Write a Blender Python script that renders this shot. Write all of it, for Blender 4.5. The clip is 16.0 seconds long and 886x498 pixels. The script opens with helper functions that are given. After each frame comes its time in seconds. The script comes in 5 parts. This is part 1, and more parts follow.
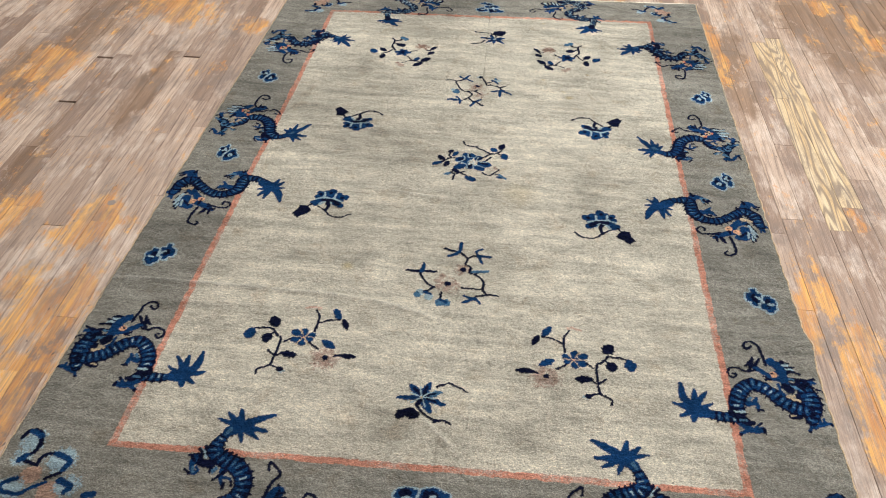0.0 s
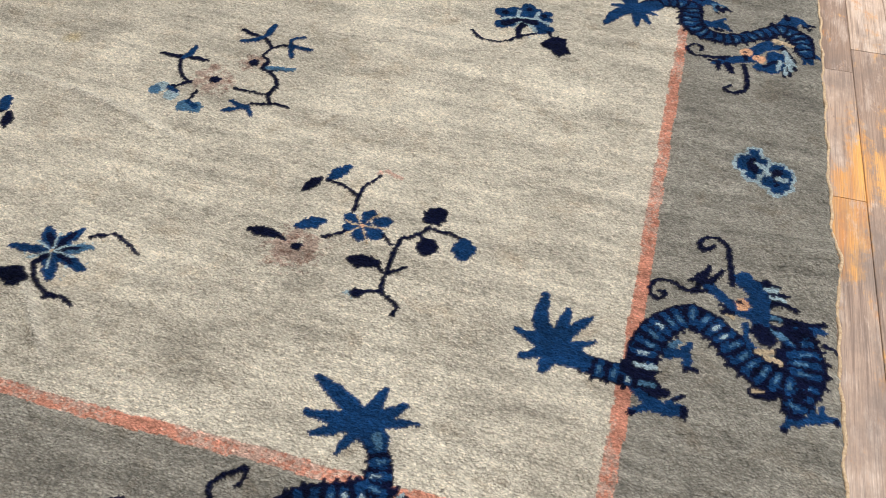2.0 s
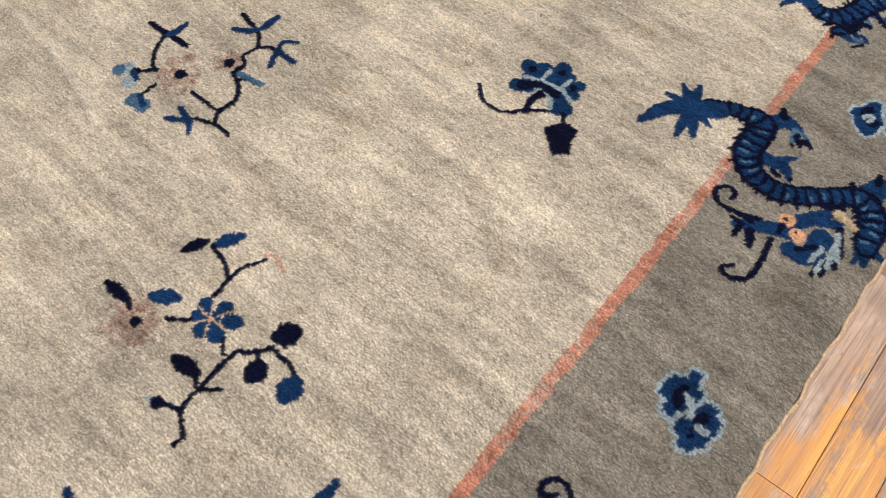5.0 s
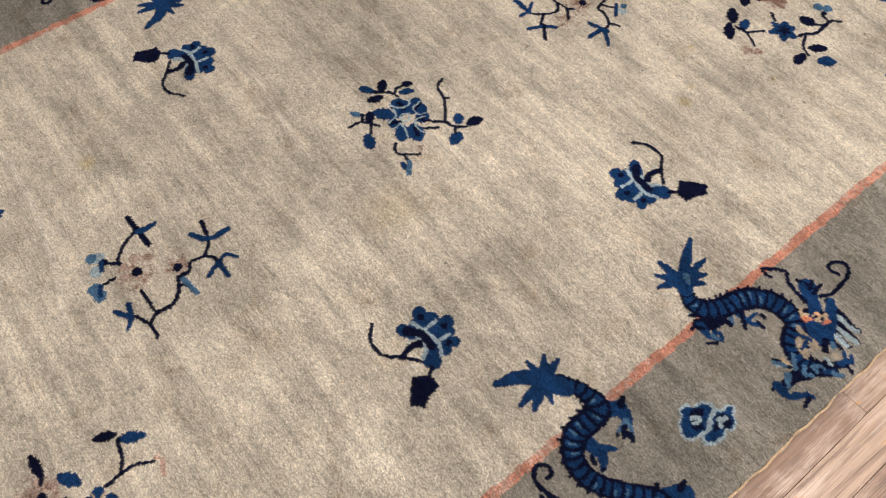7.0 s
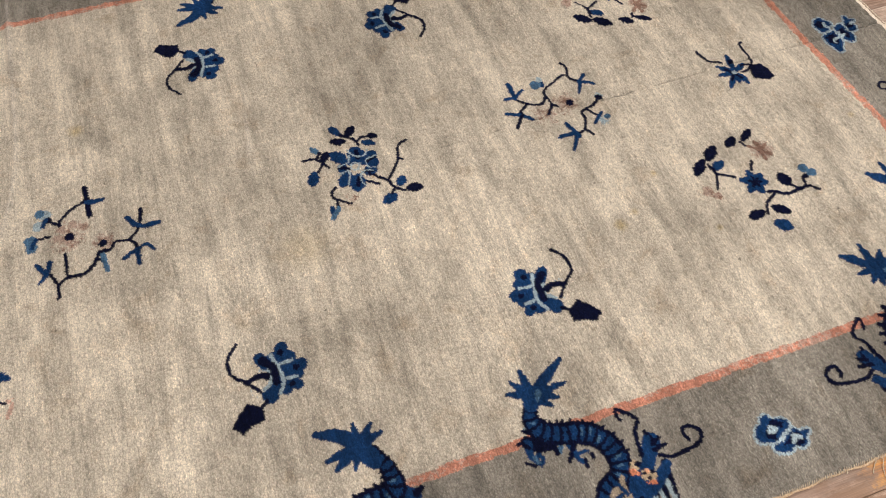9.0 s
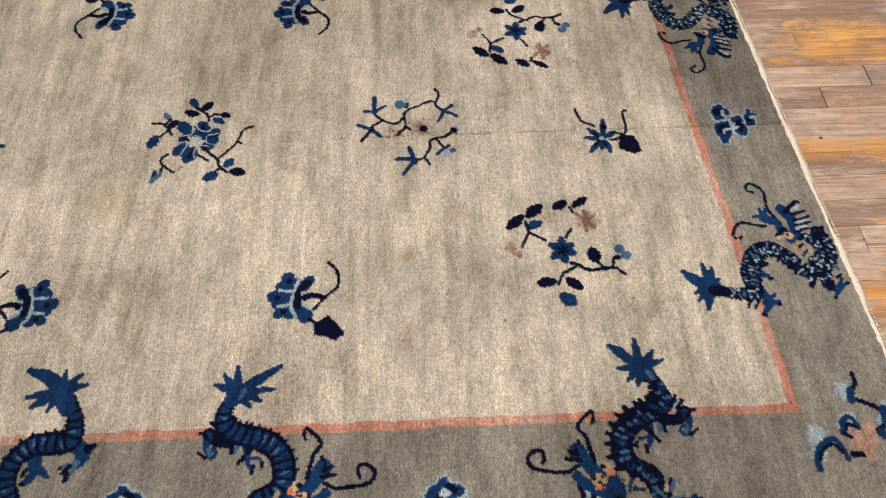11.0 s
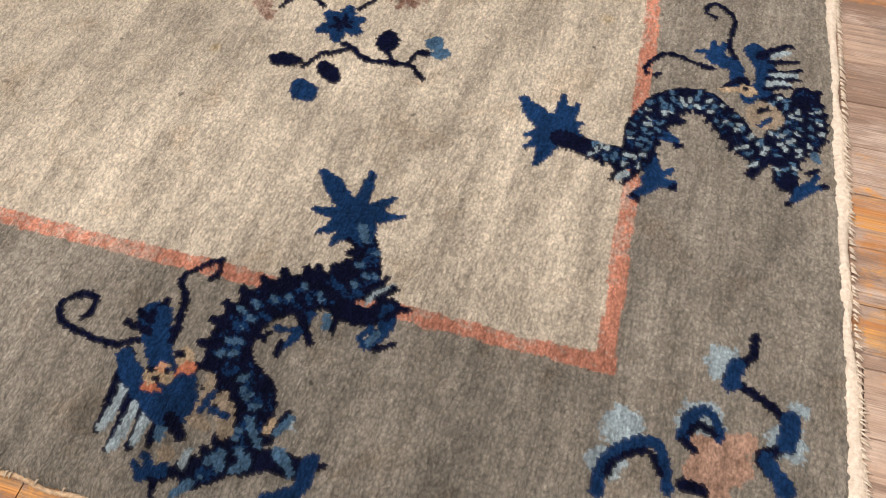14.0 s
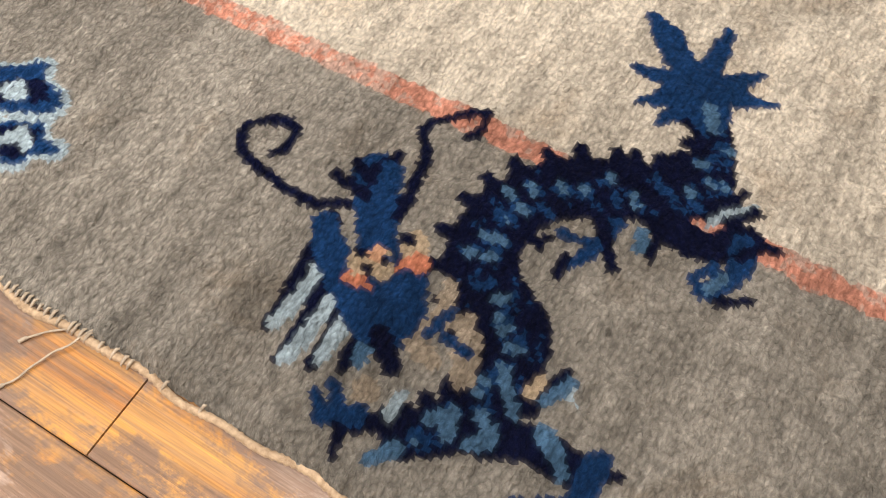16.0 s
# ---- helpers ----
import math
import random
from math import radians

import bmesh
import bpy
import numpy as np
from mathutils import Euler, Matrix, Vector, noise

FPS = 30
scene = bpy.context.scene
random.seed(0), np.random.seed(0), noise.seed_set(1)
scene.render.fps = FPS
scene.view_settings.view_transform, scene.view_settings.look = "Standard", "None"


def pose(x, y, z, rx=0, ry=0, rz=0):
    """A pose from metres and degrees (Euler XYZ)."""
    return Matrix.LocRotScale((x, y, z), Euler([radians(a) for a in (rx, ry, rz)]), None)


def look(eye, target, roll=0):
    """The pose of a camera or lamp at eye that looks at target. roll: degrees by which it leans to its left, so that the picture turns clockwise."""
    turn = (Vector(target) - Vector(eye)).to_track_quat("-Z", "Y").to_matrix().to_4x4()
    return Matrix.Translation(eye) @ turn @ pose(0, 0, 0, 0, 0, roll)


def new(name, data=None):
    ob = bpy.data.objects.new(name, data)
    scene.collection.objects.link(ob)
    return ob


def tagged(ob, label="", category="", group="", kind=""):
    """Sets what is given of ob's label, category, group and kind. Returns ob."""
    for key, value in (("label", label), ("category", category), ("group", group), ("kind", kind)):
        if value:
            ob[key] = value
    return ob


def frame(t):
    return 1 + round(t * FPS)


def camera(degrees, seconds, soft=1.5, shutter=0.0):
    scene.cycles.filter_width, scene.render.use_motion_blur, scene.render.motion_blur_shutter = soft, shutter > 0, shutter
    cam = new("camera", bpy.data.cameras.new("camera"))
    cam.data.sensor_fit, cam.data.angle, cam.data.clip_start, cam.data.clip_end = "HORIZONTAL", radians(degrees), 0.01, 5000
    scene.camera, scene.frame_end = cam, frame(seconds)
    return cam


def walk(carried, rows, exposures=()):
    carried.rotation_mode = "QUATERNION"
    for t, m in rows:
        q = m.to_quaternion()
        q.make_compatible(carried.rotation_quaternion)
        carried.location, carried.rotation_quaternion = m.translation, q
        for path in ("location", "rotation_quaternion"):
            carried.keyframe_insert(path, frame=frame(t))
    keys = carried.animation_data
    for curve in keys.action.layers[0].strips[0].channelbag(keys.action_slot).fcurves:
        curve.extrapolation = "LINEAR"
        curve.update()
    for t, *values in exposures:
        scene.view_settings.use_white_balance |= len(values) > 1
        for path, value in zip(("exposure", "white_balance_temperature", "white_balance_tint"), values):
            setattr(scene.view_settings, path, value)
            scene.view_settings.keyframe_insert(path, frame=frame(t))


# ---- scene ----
cam = camera(56.4, 16.0, soft=0.9)
# seconds, eye, point looked at, roll
PATH = [
    (0, (0.117, -1.899, 1.325), (-0.029, -0.383, 0.028), 1.1),
    (0.5, (0.202, -1.744, 1.196), (0.026, -0.251, -0.123), 1.0),
    (1, (0.335, -1.565, 1.015), (0.112, -0.11, -0.338), 1.1),
    (1.5, (0.451, -1.408, 0.812), (0.158, -0.002, -0.58), 1.2),
    (2, (0.557, -1.3, 0.665), (0.171, 0.029, -0.778), 1.0),
    (2.5, (0.618, -1.214, 0.606), (0.155, 0.025, -0.894), 1.2),
    (3, (0.661, -1.139, 0.57), (0.133, -0.007, -0.992), 1.2),
    (3.5, (0.68, -1.059, 0.59), (0.094, -0.031, -1.023), 0.8),
    (3.7, (0.673, -1.02, 0.606), (0.084, -0.045, -1.038), 0.9),
    (5.8, (0.762, -0.723, 0.922), (0.007, 0.009, -0.779), -1.5),
    (6, (0.766, -0.692, 0.959), (0.001, 0.024, -0.744), -1.5),
    (6.5, (0.771, -0.587, 1.037), (-0.038, 0.09, -0.662), -2.0),
    (7, (0.8, -0.492, 1.093), (-0.053, 0.133, -0.605), -2.3),
    (7.5, (0.847, -0.391, 1.129), (-0.056, 0.176, -0.563), -2.1),
    (8, (0.91, -0.312, 1.162), (-0.047, 0.189, -0.521), -1.7),
    (8.2, (0.929, -0.284, 1.168), (-0.049, 0.186, -0.513), -1.5),
    (10.3, (1.004, 0.228, 1.17), (-0.111, 0.396, -0.481), 0.9),
    (10.5, (1.022, 0.292, 1.18), (-0.092, 0.431, -0.476), 1.2),
    (11, (1.065, 0.435, 1.183), (-0.057, 0.493, -0.471), 1.0),
    (11.5, (1.051, 0.563, 1.136), (-0.067, 0.541, -0.522), 0.6),
    (12, (1.022, 0.709, 1.03), (-0.096, 0.621, -0.625), 0.4),
    (12.5, (0.957, 0.833, 0.94), (-0.151, 0.686, -0.719), 0.2),
    (13, (0.91, 0.899, 0.789), (-0.196, 0.697, -0.864), -0.0),
    (13.5, (0.889, 0.938, 0.659), (-0.218, 0.686, -0.988), 0.3),
    (14, (0.879, 0.965, 0.564), (-0.21, 0.643, -1.083), -0.1),
    (14.5, (0.879, 0.911, 0.473), (-0.166, 0.52, -1.187), -0.2),
    (15, (0.875, 0.839, 0.394), (-0.108, 0.39, -1.289), -0.1),
    (15.5, (0.864, 0.814, 0.347), (-0.052, 0.309, -1.358), -0.3),
    (16, (0.823, 0.818, 0.347), (-0.033, 0.275, -1.377), -1.0),
]
# seconds, stops, kelvin, tint
EXPOSURES = [
    (0.0, 0.12, 5900, 5), (1.5, 0.13, 5900, 6), (2.5, 0.15, 6050, 8), (3.7, 0.11, 6350, 11), (6.0, -0.07, 6450, 13), (8.2, -0.15, 6500, 14),
    (11.0, -0.19, 6600, 14), (13.5, -0.26, 6700, 16), (14.5, -0.05, 6700, 16), (16.0, 0.11, 6600, 14),
]
walk(cam, [(t, look(eye, target, roll)) for t, eye, target, roll in PATH], EXPOSURES)

# ---- light ----
world = bpy.data.worlds.new("room_air")
scene.world = world
world.use_nodes = True
world.node_tree.nodes["Background"].inputs[0].default_value = (0.9, 0.95, 1.0, 1)
world.node_tree.nodes["Background"].inputs[1].default_value = 0.05


def added_area_light(x, y, wide, deep, watts, colour):
    """An unseen area light, added just under the ceiling to light the room."""
    lamp = bpy.data.lights.new("unseen_area_light", "AREA")
    lamp.shape, lamp.size, lamp.size_y = "RECTANGLE", wide, deep
    lamp.energy, lamp.color = watts, colour
    ob = new("unseen_area_light", lamp)
    ob.matrix_world = pose(x, y, 2.68)


# four added lights without fixtures, watts balanced for overall brightness
for px, py, watts in ((-1.3, -1.3, 10), (1.7, -0.7, 60), (-1.3, 1.2, 42), (1.3, 1.2, 52)):
    added_area_light(px, py, 0.6, 1.2, watts, (1.0, 0.99, 1.0))


# ---- materials ----
class Nodes:
    """A short way to write node materials."""

    def __init__(self, name):
        self.mat = bpy.data.materials.new(name)
        self.mat.use_nodes = True
        self.tree = self.mat.node_tree
        self.bsdf = self.tree.nodes["Principled BSDF"]

    def put(self, socket, value):
        if isinstance(value, bpy.types.NodeSocket):
            self.tree.links.new(value, socket)
        else:
            socket.default_value = value

    def node(self, kind, out=0, props=(), **inputs):
        n = self.tree.nodes.new(kind)
        if "operation" in props:
            n.operation = props["operation"]
        if "attribute_name" in props:
            n.attribute_name = props["attribute_name"]
        if "clamp" in props:
            n.clamp = props["clamp"]
        for key, value in inputs.items():
            key = key.replace("_", " ")
            self.put(n.inputs[int(key[1:])] if key[0] == "i" and key[1:].isdigit() else n.inputs[key], value)
        return n.outputs[out]

    def coords(self, scale, offset=None, kind="Object"):
        tc = self.tree.nodes.new("ShaderNodeTexCoord")
        vec = tc.outputs[kind]
        if offset is not None:
            vec = self.node("ShaderNodeVectorMath", i0=vec, i1=offset)
        return self.node("ShaderNodeVectorMath", 0, {"operation": "MULTIPLY"}, i0=vec, i1=scale)

    def noise(self, vec, scale=1.0, detail=3.0, rough=0.55, distort=0.0):
        return self.node("ShaderNodeTexNoise", 0, Vector=vec, Scale=scale, Detail=detail, Roughness=rough, Distortion=distort)

    def ramp(self, value, lo, hi, a=0.0, b=1.0):
        return self.node("ShaderNodeMapRange", 0, {"clamp": True}, i0=value, i1=lo, i2=hi, i3=a, i4=b)

    def math(self, op, a, b=0.0):
        return self.node("ShaderNodeMath", 0, {"operation": op}, i0=a, i1=b)

    def mix(self, fac, a, b, blend="MIX"):
        n = self.tree.nodes.new("ShaderNodeMix")
        n.data_type, n.blend_type = "RGBA", blend
        self.put(n.inputs[0], fac)
        self.put(n.inputs[6], a)
        self.put(n.inputs[7], b)
        return n.outputs[2]

    def bump(self, height, strength, distance, normal=None):
        kw = dict(Strength=strength, Distance=distance, Height=height)
        if normal is not None:
            kw["Normal"] = normal
        return self.node("ShaderNodeBump", 0, **kw)

    def finish(self, colour, rough, normal=None, sheen=0.0, spec=0.5):
        self.put(self.bsdf.inputs["Base Color"], colour)
        self.put(self.bsdf.inputs["Roughness"], rough)
        self.put(self.bsdf.inputs["Sheen Weight"], sheen)
        self.put(self.bsdf.inputs["Sheen Roughness"], 0.34)
        self.put(self.bsdf.inputs["Specular IOR Level"], spec)
        if normal is not None:
            self.put(self.bsdf.inputs["Normal"], normal)
        return self.mat


def rgb(r, g, b):
    return (r, g, b, 1.0)


def wool(name):
    """Hand-knotted wool pile. The colour of the dyed yarn comes with the knots; on it lie fibre-scale grain,
    painted light and shade of the tufts, ribs and bands of uneven dye along the weft, worn pale places and soiling."""
    n = Nodes(name)
    yarn = n.node("ShaderNodeAttribute", "Color", {"attribute_name": "dye"})
    fine = n.noise(n.coords((480, 640, 480)), 1, 2.0, 0.75)
    tuft = n.noise(n.coords((150, 260, 150)), 1, 3.0, 0.7)
    clump = n.noise(n.coords((115, 150, 115), (5.5, 2.5, 0)), 1, 3.0, 0.65, 0.4)
    ribs = n.noise(n.coords((34, 430, 1), (2.9, 7.1, 0)), 1, 3.0, 0.6)
    band = n.noise(n.coords((1.6, 26, 1)), 1, 5.0, 0.7)
    wide = n.noise(n.coords((4.5, 6.5, 1)), 1, 4.0, 0.65, 0.5)
    broad = n.noise(n.coords((1.5, 1.9, 1), (4.0, 2.6, 0)), 1, 2.0, 0.5)
    fair = n.noise(n.coords((2.4, 3.0, 1), (9.1, 6.2, 0)), 1, 4.0, 0.65, 0.4)
    bare = n.noise(n.coords((110, 330, 1), (7.7, 2.3, 0)), 1, 2.0, 0.6)
    area = n.noise(n.coords((2.2, 5.0, 1), (1.3, 8.1, 0)), 1, 3.0, 0.6)
    soil = n.noise(n.coords((16, 16, 1)), 1, 4.0, 0.7, 0.6)
    drag = n.noise(n.coords((7, 48, 1), (6.3, 0.9, 0)), 1, 5.0, 0.7, 0.3)
    cloud = n.noise(n.coords((14, 22, 1), (0.7, 5.2, 0)), 1, 4.0, 0.65)
    spot = n.noise(n.coords((75, 75, 1), (3.1, 1.7, 0)), 1, 1.0, 0.5)
    wander = n.node("ShaderNodeVectorMath", 0, {"operation": "SCALE"}, i0=n.node("ShaderNodeTexNoise", "Color", Vector=n.coords((70, 70, 70)), Scale=1.0, Detail=1.0), Scale=1.3)
    yarns = n.node("ShaderNodeVectorMath", i0=n.coords((300, 410, 60)), i1=wander)
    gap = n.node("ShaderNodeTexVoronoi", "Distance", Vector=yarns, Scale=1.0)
    lock = n.node("ShaderNodeTexVoronoi", "Color", Vector=yarns, Scale=1.0)

    def times(value, lo, hi, at_lo, at_hi, col):
        return n.node("ShaderNodeVectorMath", 0, {"operation": "SCALE"}, i0=col, Scale=n.ramp(value, lo, hi, at_lo, at_hi))

    col = times(fine, 0.38, 0.62, 0.88, 1.05, yarn)
    # relief shading put into the colour: dark between yarns and clumps, lighter on tufts
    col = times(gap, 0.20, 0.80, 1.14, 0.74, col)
    col = times(lock, 0.2, 0.8, 0.93, 1.08, col)
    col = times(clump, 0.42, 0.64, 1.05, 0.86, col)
    col = times(tuft, 0.47, 0.66, 0.97, 1.12, col)
    col = times(ribs, 0.46, 0.64, 1.03, 0.86, col)
    col = times(band, 0.42, 0.62, 1.06, 0.83, col)
    col = times(drag, 0.42, 0.64, 1.07, 0.83, col)
    col = times(cloud, 0.42, 0.62, 1.07, 0.84, col)
    col = times(wide, 0.44, 0.66, 1.06, 0.81, col)
    col = times(broad, 0.46, 0.66, 1.06, 0.80, col)
    col = times(fair, 0.50, 0.68, 0.97, 1.14, col)
    col = times(n.math("MULTIPLY", n.ramp(bare, 0.56, 0.72), n.ramp(area, 0.45, 0.68, 0.1, 0.9)), 0.0, 1.0, 1.0, 1.75, col)
    col = n.mix(n.ramp(soil, 0.55, 0.86, 0.0, 0.8), col, n.mix(1.0, col, rgb(0.62, 0.50, 0.38), "MULTIPLY"))
    col = times(spot, 0.765, 0.82, 1.0, 0.45, col)
    height = n.math("ADD", n.math("ADD", fine, n.math("MULTIPLY", tuft, 1.8)), n.math("MULTIPLY", clump, -1.0))
    height = n.math("ADD", height, n.math("MULTIPLY", gap, -1.0))
    n.put(n.bsdf.inputs["Sheen Tint"], col)
    return n.finish(col, 0.95, n.bump(height, 1.0, 0.0026), 1.0, 0.06)


WOOL = wool("wool_pile")
DYES = {
    "FIELD": (0.612, 0.540, 0.416),
    "BORDER": (0.276, 0.250, 0.201),
    "STRIPE": (0.600, 0.262, 0.172),
    "NAVY": (0.0028, 0.0045, 0.0205),
    "BLUE": (0.0075, 0.036, 0.108),
    "MID": (0.065, 0.140, 0.225),
    "PALE": (0.34, 0.425, 0.445),
    "TAN": (0.50, 0.38, 0.24),
    "SALMON": (0.62, 0.22, 0.12),
    "PEACH": (0.68, 0.37, 0.21),
    "BROWN": (0.255, 0.155, 0.112),
    "SOFT": (0.44, 0.325, 0.25),
    "ROSE": (0.56, 0.36, 0.27),
    "PINK": (0.46, 0.29, 0.205),
    "HOLE": (0.36, 0.29, 0.205),
}
COLOURS = list(DYES)
FIELD, BORDER, STRIPE, NAVY, BLUE, MID, PALE, TAN, SALMON, PEACH, BROWN, SOFT, ROSE, PINK, HOLE = range(len(COLOURS))


def cotton(name, colour, dark):
    n = Nodes(name)
    a = n.noise(n.coords((260, 260, 260)), 1, 3.0, 0.7)
    b = n.noise(n.coords((18, 18, 18)), 1, 2.0, 0.6)
    col = n.mix(n.ramp(a, 0.3, 0.65), dark, colour)
    col = n.mix(n.ramp(b, 0.5, 0.75, 0, 0.5), col, tuple(c * 0.6 for c in colour[:3]) + (1,))
    return n.finish(col, 0.95, n.bump(a, 0.7, 0.0015), 0.1, 0.1)


COTTON = cotton("cotton_cream", rgb(0.80, 0.71, 0.57), rgb(0.56, 0.46, 0.34))
CORD = cotton("cord_tan", rgb(0.56, 0.41, 0.255), rgb(0.30, 0.20, 0.115))
YARN = cotton("yarn_straw", rgb(0.56, 0.46, 0.33), rgb(0.30, 0.24, 0.17))


# where the old varnish has stayed: middle of each patch, half its width and length
VARNISH = [
    (-0.91, -0.70, 0.09, 0.12), (-0.86, -0.60, 0.07, 0.10), (-0.93, -0.36, 0.07, 0.13), (-0.88, -0.90, 0.08, 0.12), (-1.16, -0.34, 0.06, 0.12),
    (-1.42, 0.42, 0.10, 0.16), (-1.46, 0.18, 0.08, 0.16), (-1.16, 0.90, 0.16, 0.14), (0.875, -0.40, 0.022, 0.13), (0.83, -0.45, 0.016, 0.14), (0.890, -0.72, 0.04, 0.20),
    (0.812, 0.75, 0.016, 0.10), (1.24, 1.25, 0.05, 0.07), (1.36, 0.98, 0.03, 0.12), (1.33, 1.12, 0.03, 0.08), (-0.20, 1.32, 0.05, 0.16), (0.055, 1.28, 0.026, 0.16),
    (0.81, -0.52, 0.03, 0.10), (0.92, -0.57, 0.03, 0.08), (0.79, 0.90, 0.03, 0.14), (-0.27, 1.36, 0.04, 0.12), (-0.84, 0.80, 0.05, 0.06), (-1.00, -0.58, 0.06, 0.10),
    (0.38, 1.22, 0.04, 0.05), (0.48, 1.23, 0.03, 0.06), (0.79, 0.62, 0.02, 0.08),
]

# where the boards have kept their old brown stain
DARKENED = [(1.18, 1.15, 0.16, 0.30), (-1.05, 0.30, 0.05, 0.30), (-1.22, -0.15, 0.05, 0.25), (-1.40, 0.75, 0.10, 0.30), (1.38, 1.20, 0.22, 0.45), (0.84, 0.84, 0.06, 0.22), (0.83, 0.55, 0.06, 0.22), (1.25, 0.95, 0.12, 0.3), (1.75, 0.7, 0.3, 0.5), (-1.32, 1.05, 0.25, 0.22), (-1.5, 0.3, 0.12, 0.3)]


def worn_oak(name, island, yellow=False):
    """Old strip flooring: pale pinkish worn wood with grain, bleached scuffs and remains of orange varnish."""
    n = Nodes(name)
    if island:
        rnd = n.node("ShaderNodeNewGeometry", "Random Per Island")
    else:
        rnd = n.node("ShaderNodeObjectInfo", "Random")
    shift = n.node("ShaderNodeCombineXYZ", 0, X=n.math("MULTIPLY", rnd, 37.0), Y=n.math("MULTIPLY", rnd, 91.0), Z=0.0)
    pos = n.node("ShaderNodeNewGeometry", "Position")

    def place(scale, own=False, offset=(0, 0, 0)):
        v = n.node("ShaderNodeVectorMath", i0=pos, i1=shift if own else offset)
        return n.node("ShaderNodeVectorMath", 0, {"operation": "MULTIPLY"}, i0=v, i1=scale)

    grain = n.noise(place((170, 5, 1), True), 1, 6.0, 0.7, 0.6)
    fibre = n.noise(place((650, 16, 1), True), 1, 3.0, 0.6)
    streak = n.noise(place((34, 2.0, 1), True), 1, 4.0, 0.6, 0.8)
    if yellow:
        rings = n.noise(place((17, 1.5, 1), True), 1, 2.0, 0.5, 0.3)
        rings = n.math("SINE", n.math("MULTIPLY", rings, 85.0))
        base = n.mix(n.ramp(streak, 0.40, 0.62), rgb(0.52, 0.345, 0.165), rgb(0.60, 0.45, 0.27))
        base = n.mix(n.ramp(rings, -0.3, 0.8, 0, 0.80), base, rgb(0.20, 0.140, 0.095))
        base = n.mix(n.ramp(grain, 0.50, 0.64, 0, 0.6), base, rgb(0.24, 0.165, 0.11))
    else:
        tone = n.mix(rnd, rgb(0.190, 0.110, 0.068), rgb(0.58, 0.420, 0.300))
        base = n.mix(n.ramp(streak, 0.36, 0.66, 0.0, 0.55), tone, rgb(0.36, 0.252, 0.182))
        base = n.mix(n.ramp(grain, 0.47, 0.63, 0, 0.85), base, rgb(0.18, 0.115, 0.082))
        bleach = n.math("ADD", n.math("MULTIPLY", n.noise(place((30, 5.0, 1), True), 1, 6.0, 0.75, 0.3), 0.6), n.math("MULTIPLY", n.noise(place((4, 4, 1), False, (2.2, 5.1, 0)), 1, 4.0, 0.7), 0.4))
        base = n.mix(n.math("MULTIPLY", n.ramp(bleach, 0.50, 0.60), n.ramp(fibre, 0.35, 0.6, 0.2, 0.80)), base, rgb(0.62, 0.49, 0.385))
        stain = 0.0
        for cx, cy, rx, ry in DARKENED:
            away = n.node("ShaderNodeVectorMath", 0, {"operation": "MULTIPLY"}, i0=n.node("ShaderNodeVectorMath", i0=pos, i1=(-cx, -cy, 0)), i1=(1 / rx, 1 / ry, 0))
            near = n.ramp(n.node("ShaderNodeVectorMath", "Value", {"operation": "LENGTH"}, i0=away), 0.4, 1.5, 0.38, 0.0)
            stain = near if isinstance(stain, float) else n.math("MAXIMUM", stain, near)
        old = n.ramp(n.math("ADD", stain, n.noise(place((14, 6, 1), True), 1, 6.0, 0.75)), 0.62, 0.80, 0, 0.85)
        base = n.mix(n.math("MULTIPLY", old, n.ramp(stain, 0.0, 0.1)), base, n.mix(n.ramp(streak, 0.4, 0.6), rgb(0.15, 0.082, 0.042), rgb(0.25, 0.15, 0.088)))
        left = n.math("ADD", n.math("MULTIPLY", n.noise(place((9.0, 6.0, 1), False, (0.4, 3.3, 0)), 1, 7.0, 0.78, 0.4), 0.8), n.math("MULTIPLY", n.noise(place((26, 9.0, 1), True), 1, 6.0, 0.75), 0.60))
        spread = 0.0
        for cx, cy, rx, ry in VARNISH:
            away = n.node("ShaderNodeVectorMath", 0, {"operation": "MULTIPLY"}, i0=n.node("ShaderNodeVectorMath", i0=pos, i1=(-cx, -cy, 0)), i1=(1 / rx, 1 / ry, 0))
            near = n.ramp(n.node("ShaderNodeVectorMath", "Value", {"operation": "LENGTH"}, i0=away), 0.35, 1.6, 0.21, 0.0)
            spread = near if isinstance(spread, float) else n.math("MAXIMUM", spread, near)
        chips = n.math("MULTIPLY", n.noise(place((60, 24, 1), False, (1.9, 0.3, 0)), 1, 5.0, 0.75, 0.5), 0.36)
        mask = n.ramp(n.math("ADD", n.math("ADD", left, spread), chips), 0.955, 1.055)
        wax = n.mix(n.ramp(streak, 0.4, 0.62), rgb(0.47, 0.195, 0.050), rgb(0.70, 0.355, 0.080))
        base = n.mix(n.math("MULTIPLY", mask, n.ramp(grain, 0.44, 0.60, 0.97, 0.35)), base, wax)
        scuff = n.noise(place((26, 9, 1), False, (5.6, 2.8, 0)), 1, 6.0, 0.78, 0.6)
        base = n.mix(n.math("MULTIPLY", n.ramp(scuff, 0.57, 0.65), n.ramp(fibre, 0.35, 0.62, 0.2, 0.70)), base, rgb(0.55, 0.41, 0.31))
    base = n.mix(n.ramp(fibre, 0.60, 0.72, 0, 0.6), base, rgb(0.15, 0.095, 0.066))
    strand = n.noise(place((900, 9, 1), True), 1, 2.0, 0.6)
    base = n.node("ShaderNodeVectorMath", 0, {"operation": "SCALE"}, i0=base, Scale=n.ramp(strand, 0.35, 0.65, 0.84, 1.13))
    dirt = n.noise(place((9, 5, 1), False, (9.2, 1.1, 0)), 1, 6.0, 0.75)
